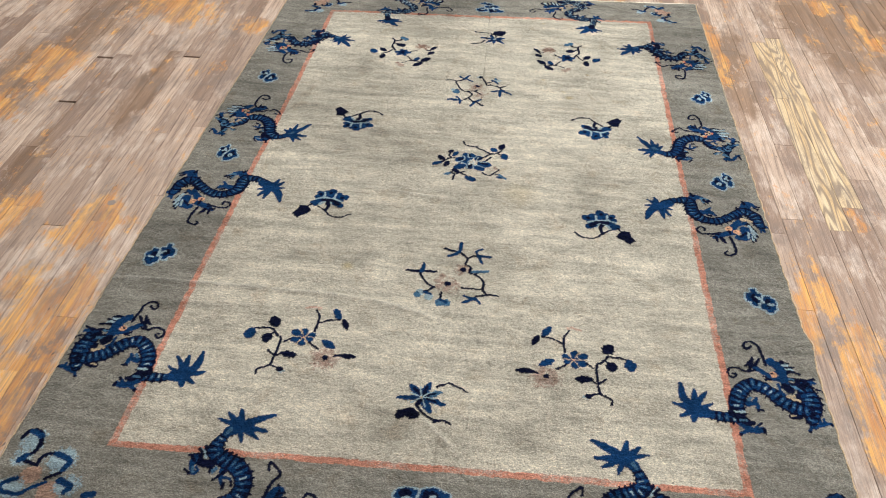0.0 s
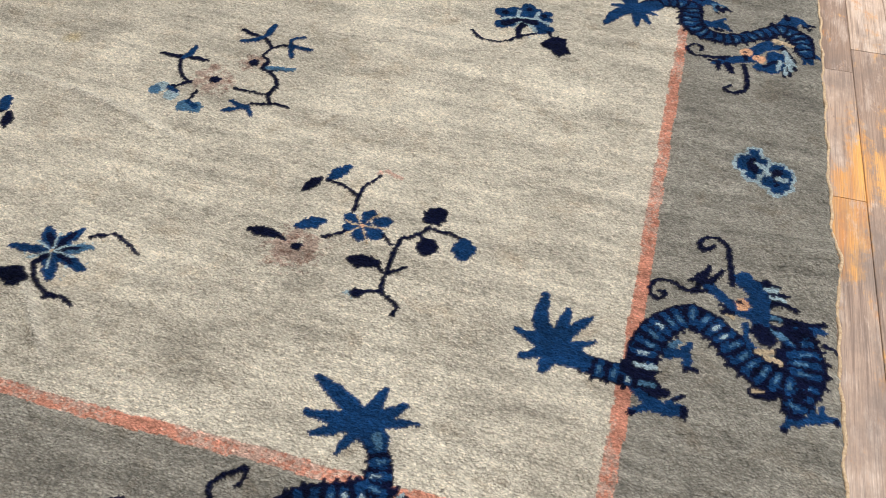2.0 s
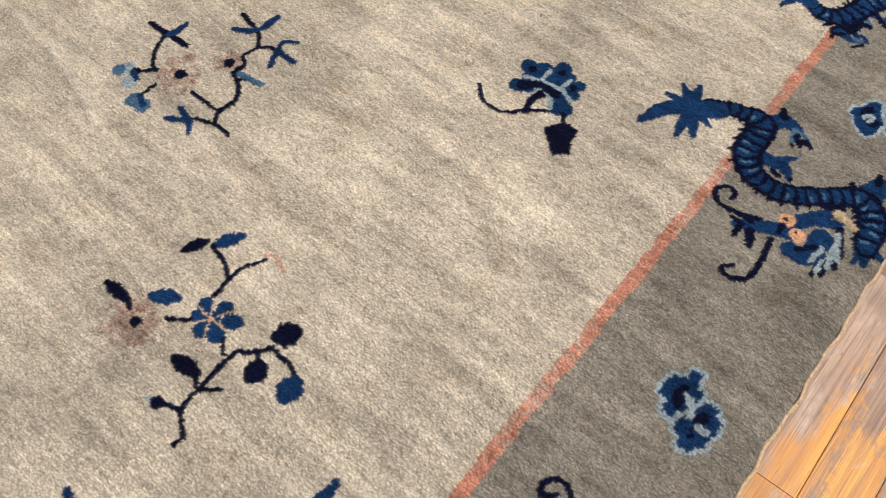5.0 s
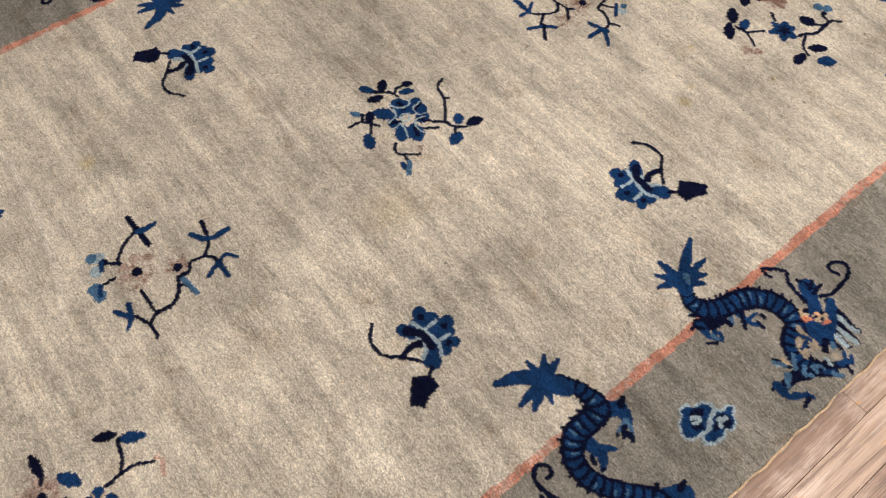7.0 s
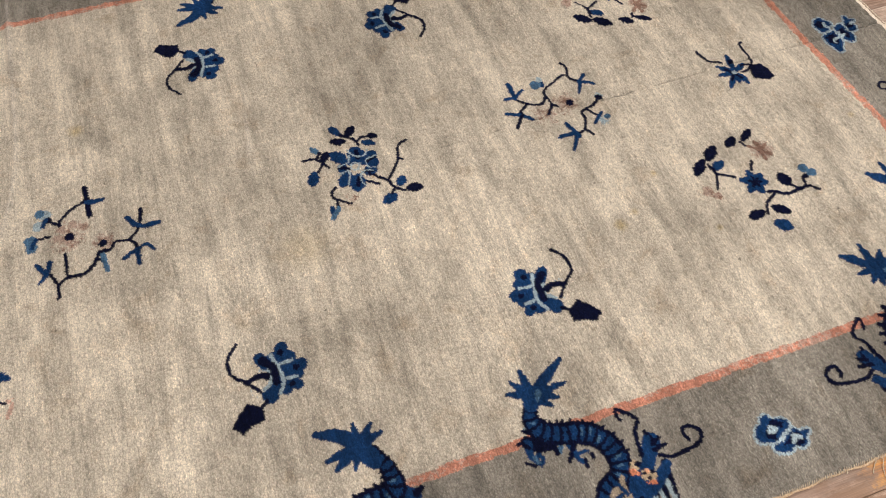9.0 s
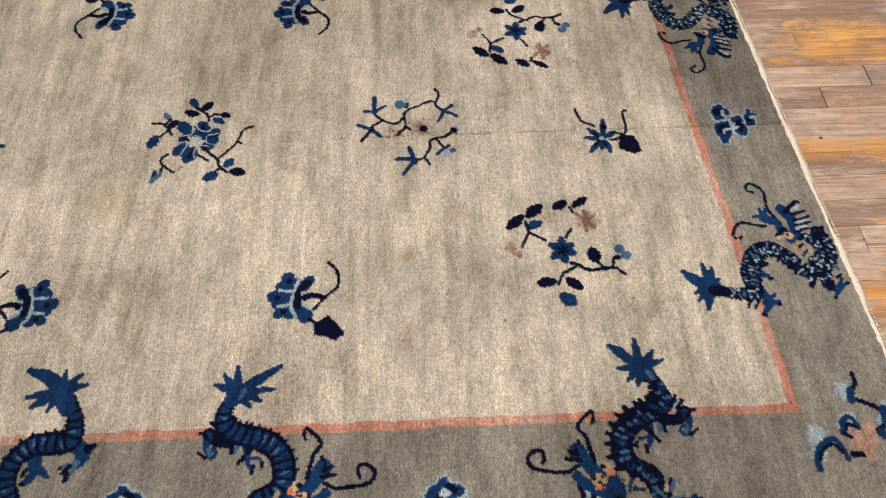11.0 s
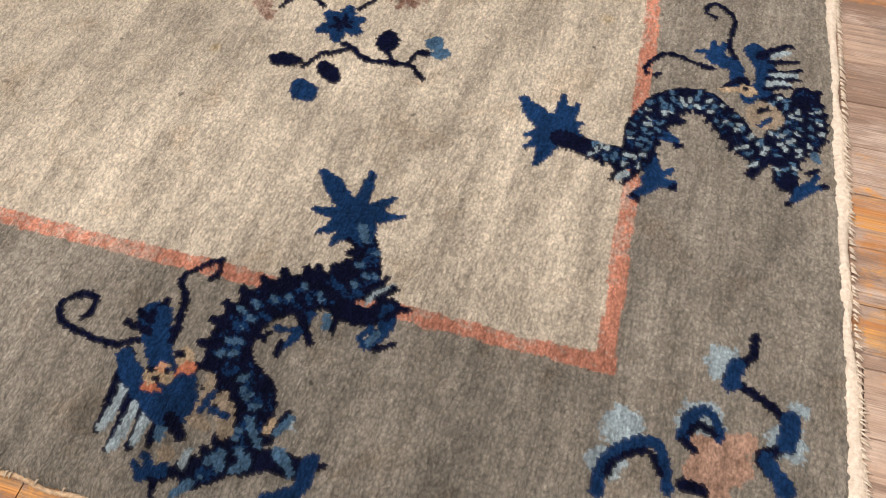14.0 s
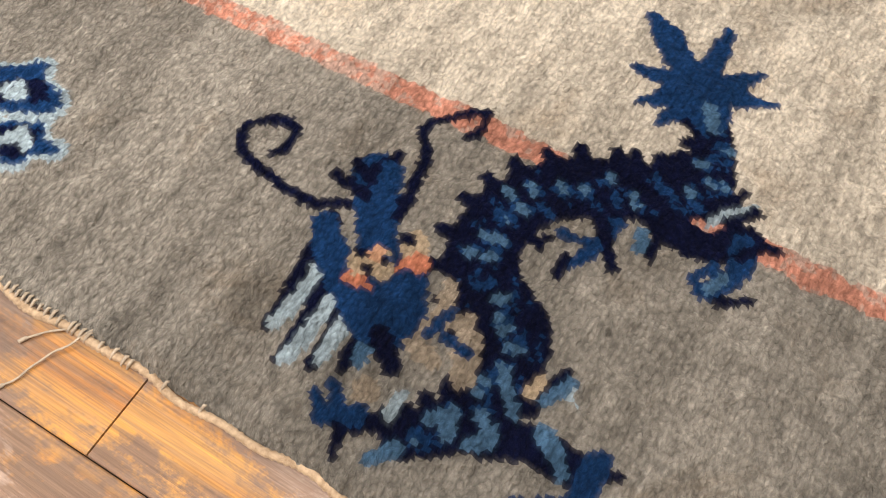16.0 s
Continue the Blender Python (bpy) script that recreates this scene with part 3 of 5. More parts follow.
def draw_dragon_a(m, marks):
    m.stroke([(-49, -63), (-29, -80), (-8, -77)], 18.4, 10.6, BLUE)
    m.stroke([(-37, -81), (-53, -90)], 8.0, 7.1, BLUE)
    m.dot((-53, -92), 4.4, NAVY)
    m.stroke([(-6, -76), (-6, -84)], 6.2, 6.1, NAVY)
    m.stroke([(-22, -74), (-10, -62)], 6.3, 4.5, BLUE)
    m.dot((-25, -62), 5.5, NAVY)
    m.stroke([(-15, -68), (-9, -61)], 3.6, 3.6, NAVY)
    m.stroke([(-28, -14), (-11, -11), (-8, -27)], 12.7, 7.6, BLUE)
    m.stroke([(-12, -6), (-7, 4)], 8.8, 4.9, BLUE)
    m.stroke([(-10, -29), (1, -27)], 4.7, 4.7, NAVY)
    m.stroke([(-26, -6), (-19, 2)], 5.9, 5.9, MID)
    m.stroke([(100, 37), (107, 58), (118, 57)], 19.6, 9.0, BLUE)
    m.stroke([(121, 41), (133, 37)], 6.8, 3.9, NAVY)
    m.stroke([(102, 61), (121, 69)], 5.1, 5.1, NAVY)
    m.stroke([(107, 7), (114, -16)], 18.7, 9.0, MID)
    m.stroke([(71, -34), (55, -37)], 13.5, 11.7, NAVY)
    m.stroke([(66, -31), (54, -34)], 3.6, 3.6, TAN)
    m.stroke([(94, -45), (93, -57), (119, -47)], 14.9, 8.6, BLUE)
    m.stroke([(107, -44), (108, -31)], 7.8, 3.5, BLUE)
    m.stroke([(119, -47), (131, -47)], 8.6, 6.8, BLUE)
    m.dot((130, -49), 3.8, NAVY)
    m.stroke([(89, -60), (83, -70)], 6.9, 5.9, BLUE)
    m.dot((84, -70), 3.8, NAVY)
    m.stroke([(117, -44), (117, -37)], 5.2, 5.2, BLUE)
    m.body([(93, 45), (101, 15), (100, -12), (91, -47)], [34.8, 42.7, 41.1, 21.8], -1, marks)
    m.body([(-111, -49), (-85, -53), (-54, -49), (-50, -13), (-38, 17), (-12, 40), (15, 31), (46, -1), (71, -16), (93, -21)], [19.5, 24.8, 29.2, 32.6, 32.7, 32.2, 33.4, 35.3, 36.9, 27.2], 1, marks)
    m.stroke([(-57, -39), (-35, -62)], 26.8, 18.3, NAVY)
    m.stroke([(-56, -36), (-37, -35)], 4.8, 4.8, PALE)
    m.stroke([(-48, -57), (-37, -57)], 4.6, 4.6, MID)
    m.stroke([(46, 97), (58, 106), (74, 103)], 10.9, 5.4, NAVY)
    m.stroke([(51, 93), (66, 93), (84, 96)], 10.8, 4.3, NAVY)
    m.stroke([(59, 78), (77, 83), (94, 79)], 9.5, 5.2, NAVY)
    m.stroke([(63, 63), (86, 62), (104, 62)], 10.3, 6.1, NAVY)
    m.stroke([(61, 48), (80, 45), (95, 35)], 12.1, 6.8, NAVY)
    m.stroke([(54, 98), (72, 99)], 5.4, 5.4, PALE)
    m.stroke([(60, 87), (81, 88)], 4.8, 4.8, PALE)
    m.stroke([(65, 62), (77, 61)], 4.1, 4.1, MID)
    m.stroke([(67, 42), (81, 39)], 8.0, 7.9, MID)
    m.stroke([(39, 107), (57, 83), (58, 52)], 18.8, 18.3, BLUE)
    m.stroke([(49, 60), (33, 61)], 15.5, 7.3, BLUE)
    m.stroke([(59, 40), (65, 32)], 20.1, 19.8, NAVY)
    m.stroke([(44, 45), (47, 23), (64, 14)], 6.1, 4.8, BLUE)
    m.stroke([(58, 14), (72, 18)], 4.8, 4.8, TAN)
    m.stroke([(76, 20), (77, -2)], 6.8, 6.6, NAVY)
    m.stroke([(66, 9), (78, 4)], 5.7, 5.7, TAN)
    m.stroke([(1, 92), (23, 72), (35, 62)], 13.2, 10.4, BLUE)
    m.stroke([(-4, 100), (-14, 91)], 12.3, 4.4, NAVY)
    m.stroke([(-2, 101), (4, 117)], 8.9, 4.5, NAVY)
    m.stroke([(5, 94), (17, 113)], 7.7, 3.4, NAVY)
    m.stroke([(0, 95), (-12, 76)], 6.6, 4.3, NAVY)
    m.dot((40, 72), 8.0, PEACH)
    m.dot((37, 74), 3.4, NAVY)
    m.stroke([(44, 80), (52, 70), (49, 58)], 4.0, 3.6, BLUE)
    m.stroke([(30, 54), (22, 54)], 6.2, 4.2, TAN)
    m.stroke([(26, 58), (18, 64)], 3.1, 3.2, NAVY)
    m.stroke([(31, 57), (20, 55)], 2.6, 2.6, NAVY)
    m.stroke([(1, 80), (-15, 75), (-34, 83), (-51, 78), (-54, 62), (-45, 55), (-38, 63), (-45, 66)], 4.9, 3.8, NAVY)
    m.stroke([(28, 95), (23, 127), (18, 153), (0, 161), (-11, 148), (-4, 139), (6, 148)], 6.0, 4.7, NAVY)
    m.tail([(-135, -42), (-112, -47)], [(19, (-155, -12), (-158, 25)), (15, (-131, 13)), (12, (-119, -8), (-106, 9)), (12, (-99, -22)), (15, (-178, -28)), (13, (-166, -60)), (17, (-143, -71))], BLUE)


def draw_dragon_c(m, marks):
    m.stroke([(58, -33), (77, -25), (100, -41)], 18.8, 6.0, BLUE)
    m.stroke([(78, -30), (76, -9)], 13.5, 6.1, BLUE)
    m.stroke([(69, -21), (63, -13)], 6.2, 6.2, BLUE)
    m.dot((80, -8), 4.3, NAVY)
    m.stroke([(99, -41), (102, -36)], 4.8, 4.8, NAVY)
    m.stroke([(66, -51), (85, -62)], 10.0, 3.7, NAVY)
    m.stroke([(70, -42), (86, -51)], 7.5, 3.7, NAVY)
    m.stroke([(76, -50), (82, -56)], 3.7, 3.7, PALE)
    m.stroke([(21, -28), (25, -14)], 14.3, 7.8, BLUE)
    m.dot((30, -11), 4.5, NAVY)
    m.stroke([(10, -27), (1, -11)], 6.6, 6.6, NAVY)
    m.stroke([(20, 68), (48, 53)], 11.5, 8.7, NAVY)
    m.stroke([(25, 63), (37, 53)], 5.1, 5.0, PALE)
    m.stroke([(-53, 93), (-42, 110)], 17.8, 9.5, BLUE)
    m.stroke([(-64, 93), (-72, 107)], 6.9, 7.0, NAVY)
    m.stroke([(-2, 97), (17, 110)], 6.5, 3.2, MID)
    m.body([(-61, 96), (-17, 100), (9, 84), (48, 82)], [27.6, 33.1, 28.4, 18.6], -1, marks)
    m.body([(52, -103), (58, -71), (57, -46), (17, -43), (-21, -24), (-30, 4), (-11, 28), (17, 51), (8, 73), (-35, 83), (-50, 65)], [16.7, 21.5, 25.2, 32.8, 31.2, 29.9, 30.6, 25.8, 29.8, 33.8, 20.6], 1, marks)
    m.stroke([(44, 85), (58, 93)], 13.7, 9.8, NAVY)
    m.stroke([(55, 96), (35, 109)], 9.8, 4.4, BLUE)
    m.stroke([(58, 96), (43, 114)], 7.4, 3.7, BLUE)
    m.stroke([(57, 98), (70, 87)], 8.6, 4.9, BLUE)
    m.dot((72, 87), 3.6, NAVY)
    m.dot((44, 116), 3.7, NAVY)
    m.stroke([(32, 103), (28, 109)], 4.4, 4.4, NAVY)
    m.dot((-26, 60), 17.5, HOLE)
    m.stroke([(-32, 55), (-38, 63)], 4.1, 4.1, NAVY)
    m.stroke([(-14, 58), (-24, 66)], 4.0, 4.0, BLUE)
    m.halo((-26, 59), 13.4, MID, 0.5)
    m.stroke([(-114, 45), (-92, 57), (-64, 56), (-49, 45)], 19.0, 16.5, BLUE)
    m.stroke([(-107, 51), (-129, 74), (-127, 81)], 8.7, 5.2, NAVY)
    m.stroke([(-101, 60), (-109, 86)], 5.8, 3.6, NAVY)
    m.stroke([(-87, 61), (-96, 89)], 5.7, 3.6, NAVY)
    m.stroke([(-75, 61), (-85, 90)], 5.6, 3.5, NAVY)
    m.stroke([(-64, 59), (-70, 81)], 5.6, 3.5, NAVY)
    m.stroke([(-110, 63), (-120, 77)], 4.4, 4.4, PALE)
    m.stroke([(-82, 64), (-89, 85)], 4.3, 4.3, PALE)
    m.stroke([(-70, 61), (-76, 81)], 3.5, 3.5, PALE)
    m.stroke([(-93, 10), (-85, 29), (-58, 33)], 18.8, 11.1, BLUE)
    m.stroke([(-97, 7), (-100, -8)], 10.1, 4.4, BLUE)
    m.stroke([(-100, 13), (-116, 16)], 8.7, 4.4, BLUE)
    m.stroke([(-103, 7), (-115, 5)], 7.3, 4.4, BLUE)
    m.dot((-67, 38), 7.0, NAVY)
    m.dot((-56, 43), 8.3, TAN)
    m.dot((-58, 41), 3.5, NAVY)
    m.stroke([(-55, 22), (-65, 30)], 5.6, 5.6, NAVY)
    m.stroke([(-51, 20), (-54, 33)], 3.5, 3.5, TAN)
    m.stroke([(-78, 9), (-80, -12), (-86, -31), (-78, -45), (-62, -53), (-52, -51)], 4.3, 4.2, NAVY)
    m.stroke([(-52, -44), (-57, -39)], 4.2, 4.2, NAVY)
    m.stroke([(-97, 28), (-117, 21), (-152, 23), (-169, 11), (-171, -3), (-159, -6), (-152, 3)], 4.3, 4.6, NAVY)
    m.tail([(43, -116), (51, -104)], [(22, (30, -138), (12, -156)), (14, (-2, -121)), (13, (5, -106)), (12, (28, -98)), (14, (55, -144)), (13, (69, -141)), (16, (86, -129))], BLUE)
    m.stroke([(52, -111), (55, -94)], 21.8, 17.9, NAVY)


def draw_dragon_d(m, marks):
    m.stroke([(-62, 50), (-48, 70), (-30, 66)], 26.0, 14.0, BLUE)
    for claw in ((-9, 55), (-16, 46), (-24, 42)):
        m.stroke([(-31, 64), ((-31 + claw[0]) / 2, claw[1] + 7), claw], 6.5, 4.0, MID)
        m.dot(claw, 3.2, NAVY)
    m.stroke([(-15, 54), (-5, 51)], 7.8, 4.7, NAVY)
    m.stroke([(-26, 55), (-19, 48)], 7.9, 4.7, NAVY)
    m.stroke([(-53, 75), (-58, 85)], 11.3, 6.5, NAVY)
    m.stroke([(-43, 2), (-17, 5), (-2, -7)], 21.7, 7.5, BLUE)
    m.stroke([(-28, 7), (-12, 25)], 12.3, 6.2, BLUE)
    m.stroke([(-15, -10), (-23, -7)], 6.1, 6.1, NAVY)
    m.dot((-2, -7), 3.8, NAVY)
    m.stroke([(78, 31), (86, 55), (107, 46)], 29.5, 11.7, BLUE)
    m.stroke([(78, 54), (76, 66)], 9.0, 5.3, NAVY)
    m.stroke([(108, 47), (116, 42)], 5.1, 5.1, NAVY)
    m.stroke([(101, 40), (111, 33)], 5.1, 5.1, NAVY)
    m.stroke([(68, 21), (56, 34)], 10.3, 6.0, NAVY)
    m.stroke([(103, -33), (113, -58)], 22.5, 6.9, BLUE)
    m.stroke([(113, -37), (130, -36)], 13.9, 5.5, BLUE)
    m.stroke([(104, -46), (103, -63)], 9.8, 4.8, BLUE)
    m.stroke([(100, 6), (110, 11)], 11.5, 5.7, MID)
    m.body([(-132, 34), (-95, 49), (-65, 44), (-59, -4), (-29, -30), (10, -25), (44, 1), (73, 19), (96, 2), (105, -36)], [18.1, 24.4, 36.8, 35.8, 30.2, 28.2, 26.6, 33.8, 37.4, 28.0], 1, marks)
    m.stroke([(76, -76), (76, -106)], 8.4, 5.5, NAVY)
    m.stroke([(82, -63), (84, -99)], 8.4, 5.5, NAVY)
    m.stroke([(82, -50), (90, -81)], 8.4, 5.5, NAVY)
    m.stroke([(73, -33), (90, -66)], 8.6, 5.6, NAVY)
    m.stroke([(73, -66), (78, -98)], 4.9, 4.8, PALE)
    m.stroke([(77, -55), (85, -87)], 4.9, 4.8, PALE)
    m.stroke([(75, -41), (89, -73)], 5.0, 4.8, PALE)
    m.stroke([(44, -92), (62, -86), (63, -56)], 21.1, 24.1, BLUE)
    m.stroke([(49, -85), (63, -72)], 7.0, 7.0, NAVY)
    m.stroke([(67, -91), (70, -67)], 4.2, 4.2, PALE)
    m.stroke([(35, -51), (54, -22)], 18.8, 11.6, BLUE)
    m.stroke([(54, -36), (71, -24)], 14.4, 7.2, BLUE)
    m.stroke([(48, -16), (62, -7)], 7.3, 7.3, NAVY)
    m.stroke([(64, -15), (85, -20)], 11.6, 7.1, TAN)
    m.stroke([(36, -69), (5, -85), (-18, -99)], 21.4, 11.6, BLUE)
    m.stroke([(-14, -97), (-26, -94)], 8.7, 4.4, NAVY)
    m.stroke([(-7, -87), (-18, -85)], 7.2, 4.4, NAVY)
    m.stroke([(-1, -100), (8, -116)], 11.5, 5.7, NAVY)
    m.stroke([(-14, -103), (-13, -115)], 7.2, 4.3, NAVY)
    m.dot((23, -58), 9.4, PEACH)
    m.dot((41, -69), 9.3, PEACH)
    m.dot((21, -58), 2.9, NAVY)
    m.dot((38, -68), 2.9, NAVY)
    m.stroke([(23, -80), (22, -67)], 5.7, 5.8, NAVY)
    m.stroke([(-2, -77), (-26, -86), (-49, -86), (-60, -72), (-50, -61), (-39, -65), (-40, -73)], 5.8, 5.2, NAVY)
    m.stroke([(21, -93), (27, -128), (25, -154), (7, -164), (-2, -158), (6, -148)], 6.4, 4.9, NAVY)
    m.tail([(-146, 16), (-116, 32)], [(22, (-170, -8), (-182, -40)), (14, (-172, 42)), (14, (-156, 55)), (12, (-181, 17)), (15, (-137, -33)), (16, (-120, -23)), (13, (-113, 3))], BLUE)


def draw_branch_a(m):
    m.halo((-69, -34), 37.7, BROWN, 0.5)
    m.dot((-69, -32), 6.9, NAVY)
    m.halo((-77, -17), 10.3, BROWN, 0.81)
    m.halo((-85, -34), 10.1, BROWN, 0.74)
    m.halo((-52, -26), 10.0, BROWN, 0.74)
    m.halo((-65, -48), 8.6, BROWN, 0.74)
    m.halo((-24, 114), 8.6, ROSE, 0.7)
    m.stroke([(-17, 118), (5, 109)], 3.6, 3.5, ROSE)
    m.halo((12, -79), 10.3, PALE, 0.7)
    m.leaf((-100, 53), (-86, 86), 15.4, NAVY)
    m.leaf((-80, 79), (-60, 117), 17.0, BLUE)
    m.leaf((-134, -22), (-94, -21), 15.8, NAVY)
    m.leaf((-85, -4), (-52, 17), 19.6, BLUE)
    m.stroke([(-98, -19), (-87, -26)], 3.2, 3.2, NAVY)
    m.leaf((-20, 24), (-35, 34), 19.5, BLUE)
    m.leaf((-11, 29), (-7, 48), 19.5, BLUE)
    m.leaf((-2, 26), (20, 39), 19.5, BLUE)
    m.leaf((-3, 15), (16, 8), 19.5, BLUE)
    m.leaf((-10, 12), (-7, -4), 19.5, BLUE)
    m.leaf((-19, 16), (-32, 11), 19.5, BLUE)
    m.dot((-11, 20), 11.0, BLUE)
    for tip in ((-24, 36), (2, 46), (17, 22), (4, -6), (-24, 2), (-32, 22)):
        m.hair([(-11, 20), tip], 1.7, TAN)
    m.dot((-11, 20), 3.0, PEACH)
    m.stroke([(-48, -9), (-26, 6)], 3.2, 3.2, NAVY)
    m.stroke([(-79, 82), (-52, 76), (-35, 66)], 4.3, 4.1, NAVY)
    m.stroke([(-30, 41), (-32, 67), (-31, 87), (-20, 107)], 4.7, 4.3, NAVY)
    m.stroke([(17, 13), (29, 2)], 3.8, 3.7, NAVY)
    m.stroke([(63, 39), (47, 19), (37, 10), (38, -37), (42, -64), (56, -75), (65, -81), (64, -92)], 5.1, 3.3, NAVY)
    m.stroke([(61, 38), (85, 38), (104, 33)], 3.8, 3.7, NAVY)
    m.stroke([(57, 24), (66, 16)], 3.7, 3.7, NAVY)
    m.stroke([(39, -38), (56, -26)], 2.9, 3.0, NAVY)
    m.stroke([(43, -65), (17, -73)], 4.5, 4.6, NAVY)
    m.stroke([(38, -41), (28, -34)], 3.5, 3.6, NAVY)
    m.leaf((54, 44), (72, 74), 28.1, NAVY)
    m.leaf((68, 25), (69, -4), 26.1, NAVY)
    m.leaf((107, 36), (110, 2), 27.1, BLUE)
    m.leaf((-10, -33), (30, -29), 19.4, NAVY)
    m.dot((18, -75), 7.4, NAVY)


def draw_branch_b(m):
    m.halo((-60, 50), 23.8, BROWN, 0.56)
    m.dot((-60, 48), 5.5, NAVY)
    m.stroke([(-60, 48), (-76, 33)], 5.5, 5.6, BROWN)
    m.stroke([(-60, 48), (-83, 49)], 5.5, 5.6, BROWN)
    m.stroke([(-60, 48), (-70, 63)], 5.5, 5.5, BROWN)
    m.stroke([(-60, 48), (-47, 62)], 5.5, 5.4, BROWN)
    m.stroke([(-60, 48), (-39, 47)], 5.5, 5.4, BROWN)
    m.halo((-8, -88), 12.5, BROWN, 0.68)
    m.halo((6, -76), 8.8, BROWN, 0.68)
    m.leaf((-46, -92), (-76, -60), 22.0, NAVY)
    m.leaf((-69, -57), (-100, -25), 22.3, NAVY)
    m.leaf((-48, -55), (-62, -29), 20.1, BLUE)
    m.leaf((-86, -7), (-106, 20), 20.6, NAVY)
    m.leaf((-91, 27), (-112, 58), 16.8, NAVY)
    m.stroke([(-91, 24), (-80, 27)], 4.7, 4.6, NAVY)
    m.leaf((1, 1), (-30, 1), 16.7, BLUE)
    m.leaf((1, 1), (-13, 22), 16.7, BLUE)
    m.leaf((1, 1), (8, 25), 16.7, BLUE)
    m.leaf((1, 1), (29, 3), 16.7, BLUE)
    m.leaf((1, 1), (18, -21), 16.7, BLUE)
    m.leaf((1, 1), (-15, -24), 16.7, BLUE)
    m.stroke([(1, 1), (-11, 1)], 4.4, 4.4, NAVY)
    m.stroke([(1, 1), (-5, 9)], 4.4, 4.4, NAVY)
    m.stroke([(1, 1), (4, 11)], 4.4, 4.4, NAVY)
    m.stroke([(1, 1), (12, 2)], 4.4, 4.4, NAVY)
    m.stroke([(1, 1), (8, -8)], 4.4, 4.4, NAVY)
    m.stroke([(1, 1), (-5, -9)], 4.4, 4.4, NAVY)
    m.stroke([(-63, -58), (-38, -55), (-8, -69)], 4.6, 4.5, NAVY)
    m.stroke([(-38, -53), (-21, -27)], 4.5, 4.5, NAVY)
    m.stroke([(-26, 9), (-45, 21)], 4.5, 4.5, NAVY)
    m.stroke([(27, 12), (33, 25), (42, 42), (39, 81), (45, 93), (51, 102)], 6.0, 5.0, NAVY)
    m.stroke([(34, 21), (49, -4), (69, -14)], 4.3, 4.2, NAVY)
    m.stroke([(37, 82), (19, 86)], 4.3, 4.3, NAVY)
    m.stroke([(39, 67), (23, 57)], 4.3, 4.3, NAVY)
    m.leaf((-5, 50), (29, 56), 24.6, NAVY)
    m.leaf((67, -51), (62, -16), 21.1, NAVY)
    m.leaf((56, -2), (80, 26), 20.3, NAVY)
    m.leaf((111, 11), (87, -14), 26.0, BLUE)
    m.dot((1, 98), 9.6, MID)
    m.dot((14, 108), 9.5, MID)
    m.dot((18, 93), 6.0, NAVY)


def draw_flower(m):
    m.shape([(-36, -30), (-25, -2), (-37, 21), (-14, 27), (3, 45), (22, 28), (39, 32), (39, 6), (47, -13), (49, -31), (32, -32), (18, -14), (2, -12), (-17, -29)], BLUE)
    m.dot((-28, -23), 9.6, BLUE)
    m.dot((-35, 13), 10.7, BLUE)
    m.dot((-17, 23), 9.7, BLUE)
    m.dot((2, 35), 11.4, BLUE)
    m.dot((17, 29), 8.7, BLUE)
    m.dot((35, 25), 8.6, BLUE)
    m.dot((38, 7), 8.5, BLUE)
    m.dot((43, -18), 10.1, BLUE)
    m.dot((-22, -1), 11.4, BLUE)
    m.dot((-14, -17), 7.8, BLUE)
    m.dot((-27, 10), 5.3, NAVY)
    m.dot((5, 28), 5.2, NAVY)
    m.dot((31, 17), 5.2, NAVY)
    m.dot((-23, -17), 5.2, NAVY)
    m.stroke([(-28, -5), (-5, 1), (21, 5), (41, -4)], 4.4, 4.2, PALE)
    m.stroke([(-7, 3), (-9, 25)], 4.4, 4.4, PALE)
    m.stroke([(19, 4), (21, 26)], 4.3, 4.3, PALE)
    m.stroke([(-3, -15), (14, -11), (26, -25)], 5.2, 5.1, PALE)
    m.stroke([(-22, -20), (-5, -6), (21, -6)], 12.2, 10.3, NAVY)
    m.halo((5, -1), 55.3, PALE, 0.12)
    m.stroke([(-63, -53), (-43, -69), (-15, -70), (6, -50), (28, -32)], 4.4, 4.2, NAVY)
    m.stroke([(6, -50), (1, -28), (6, -18)], 6.8, 12.0, NAVY)
    m.stroke([(46, -26), (56, -40)], 5.0, 5.0, NAVY)
    m.shape([(39, -57), (54, -34), (76, -35), (79, -55), (88, -70), (73, -85), (55, -71)], NAVY)


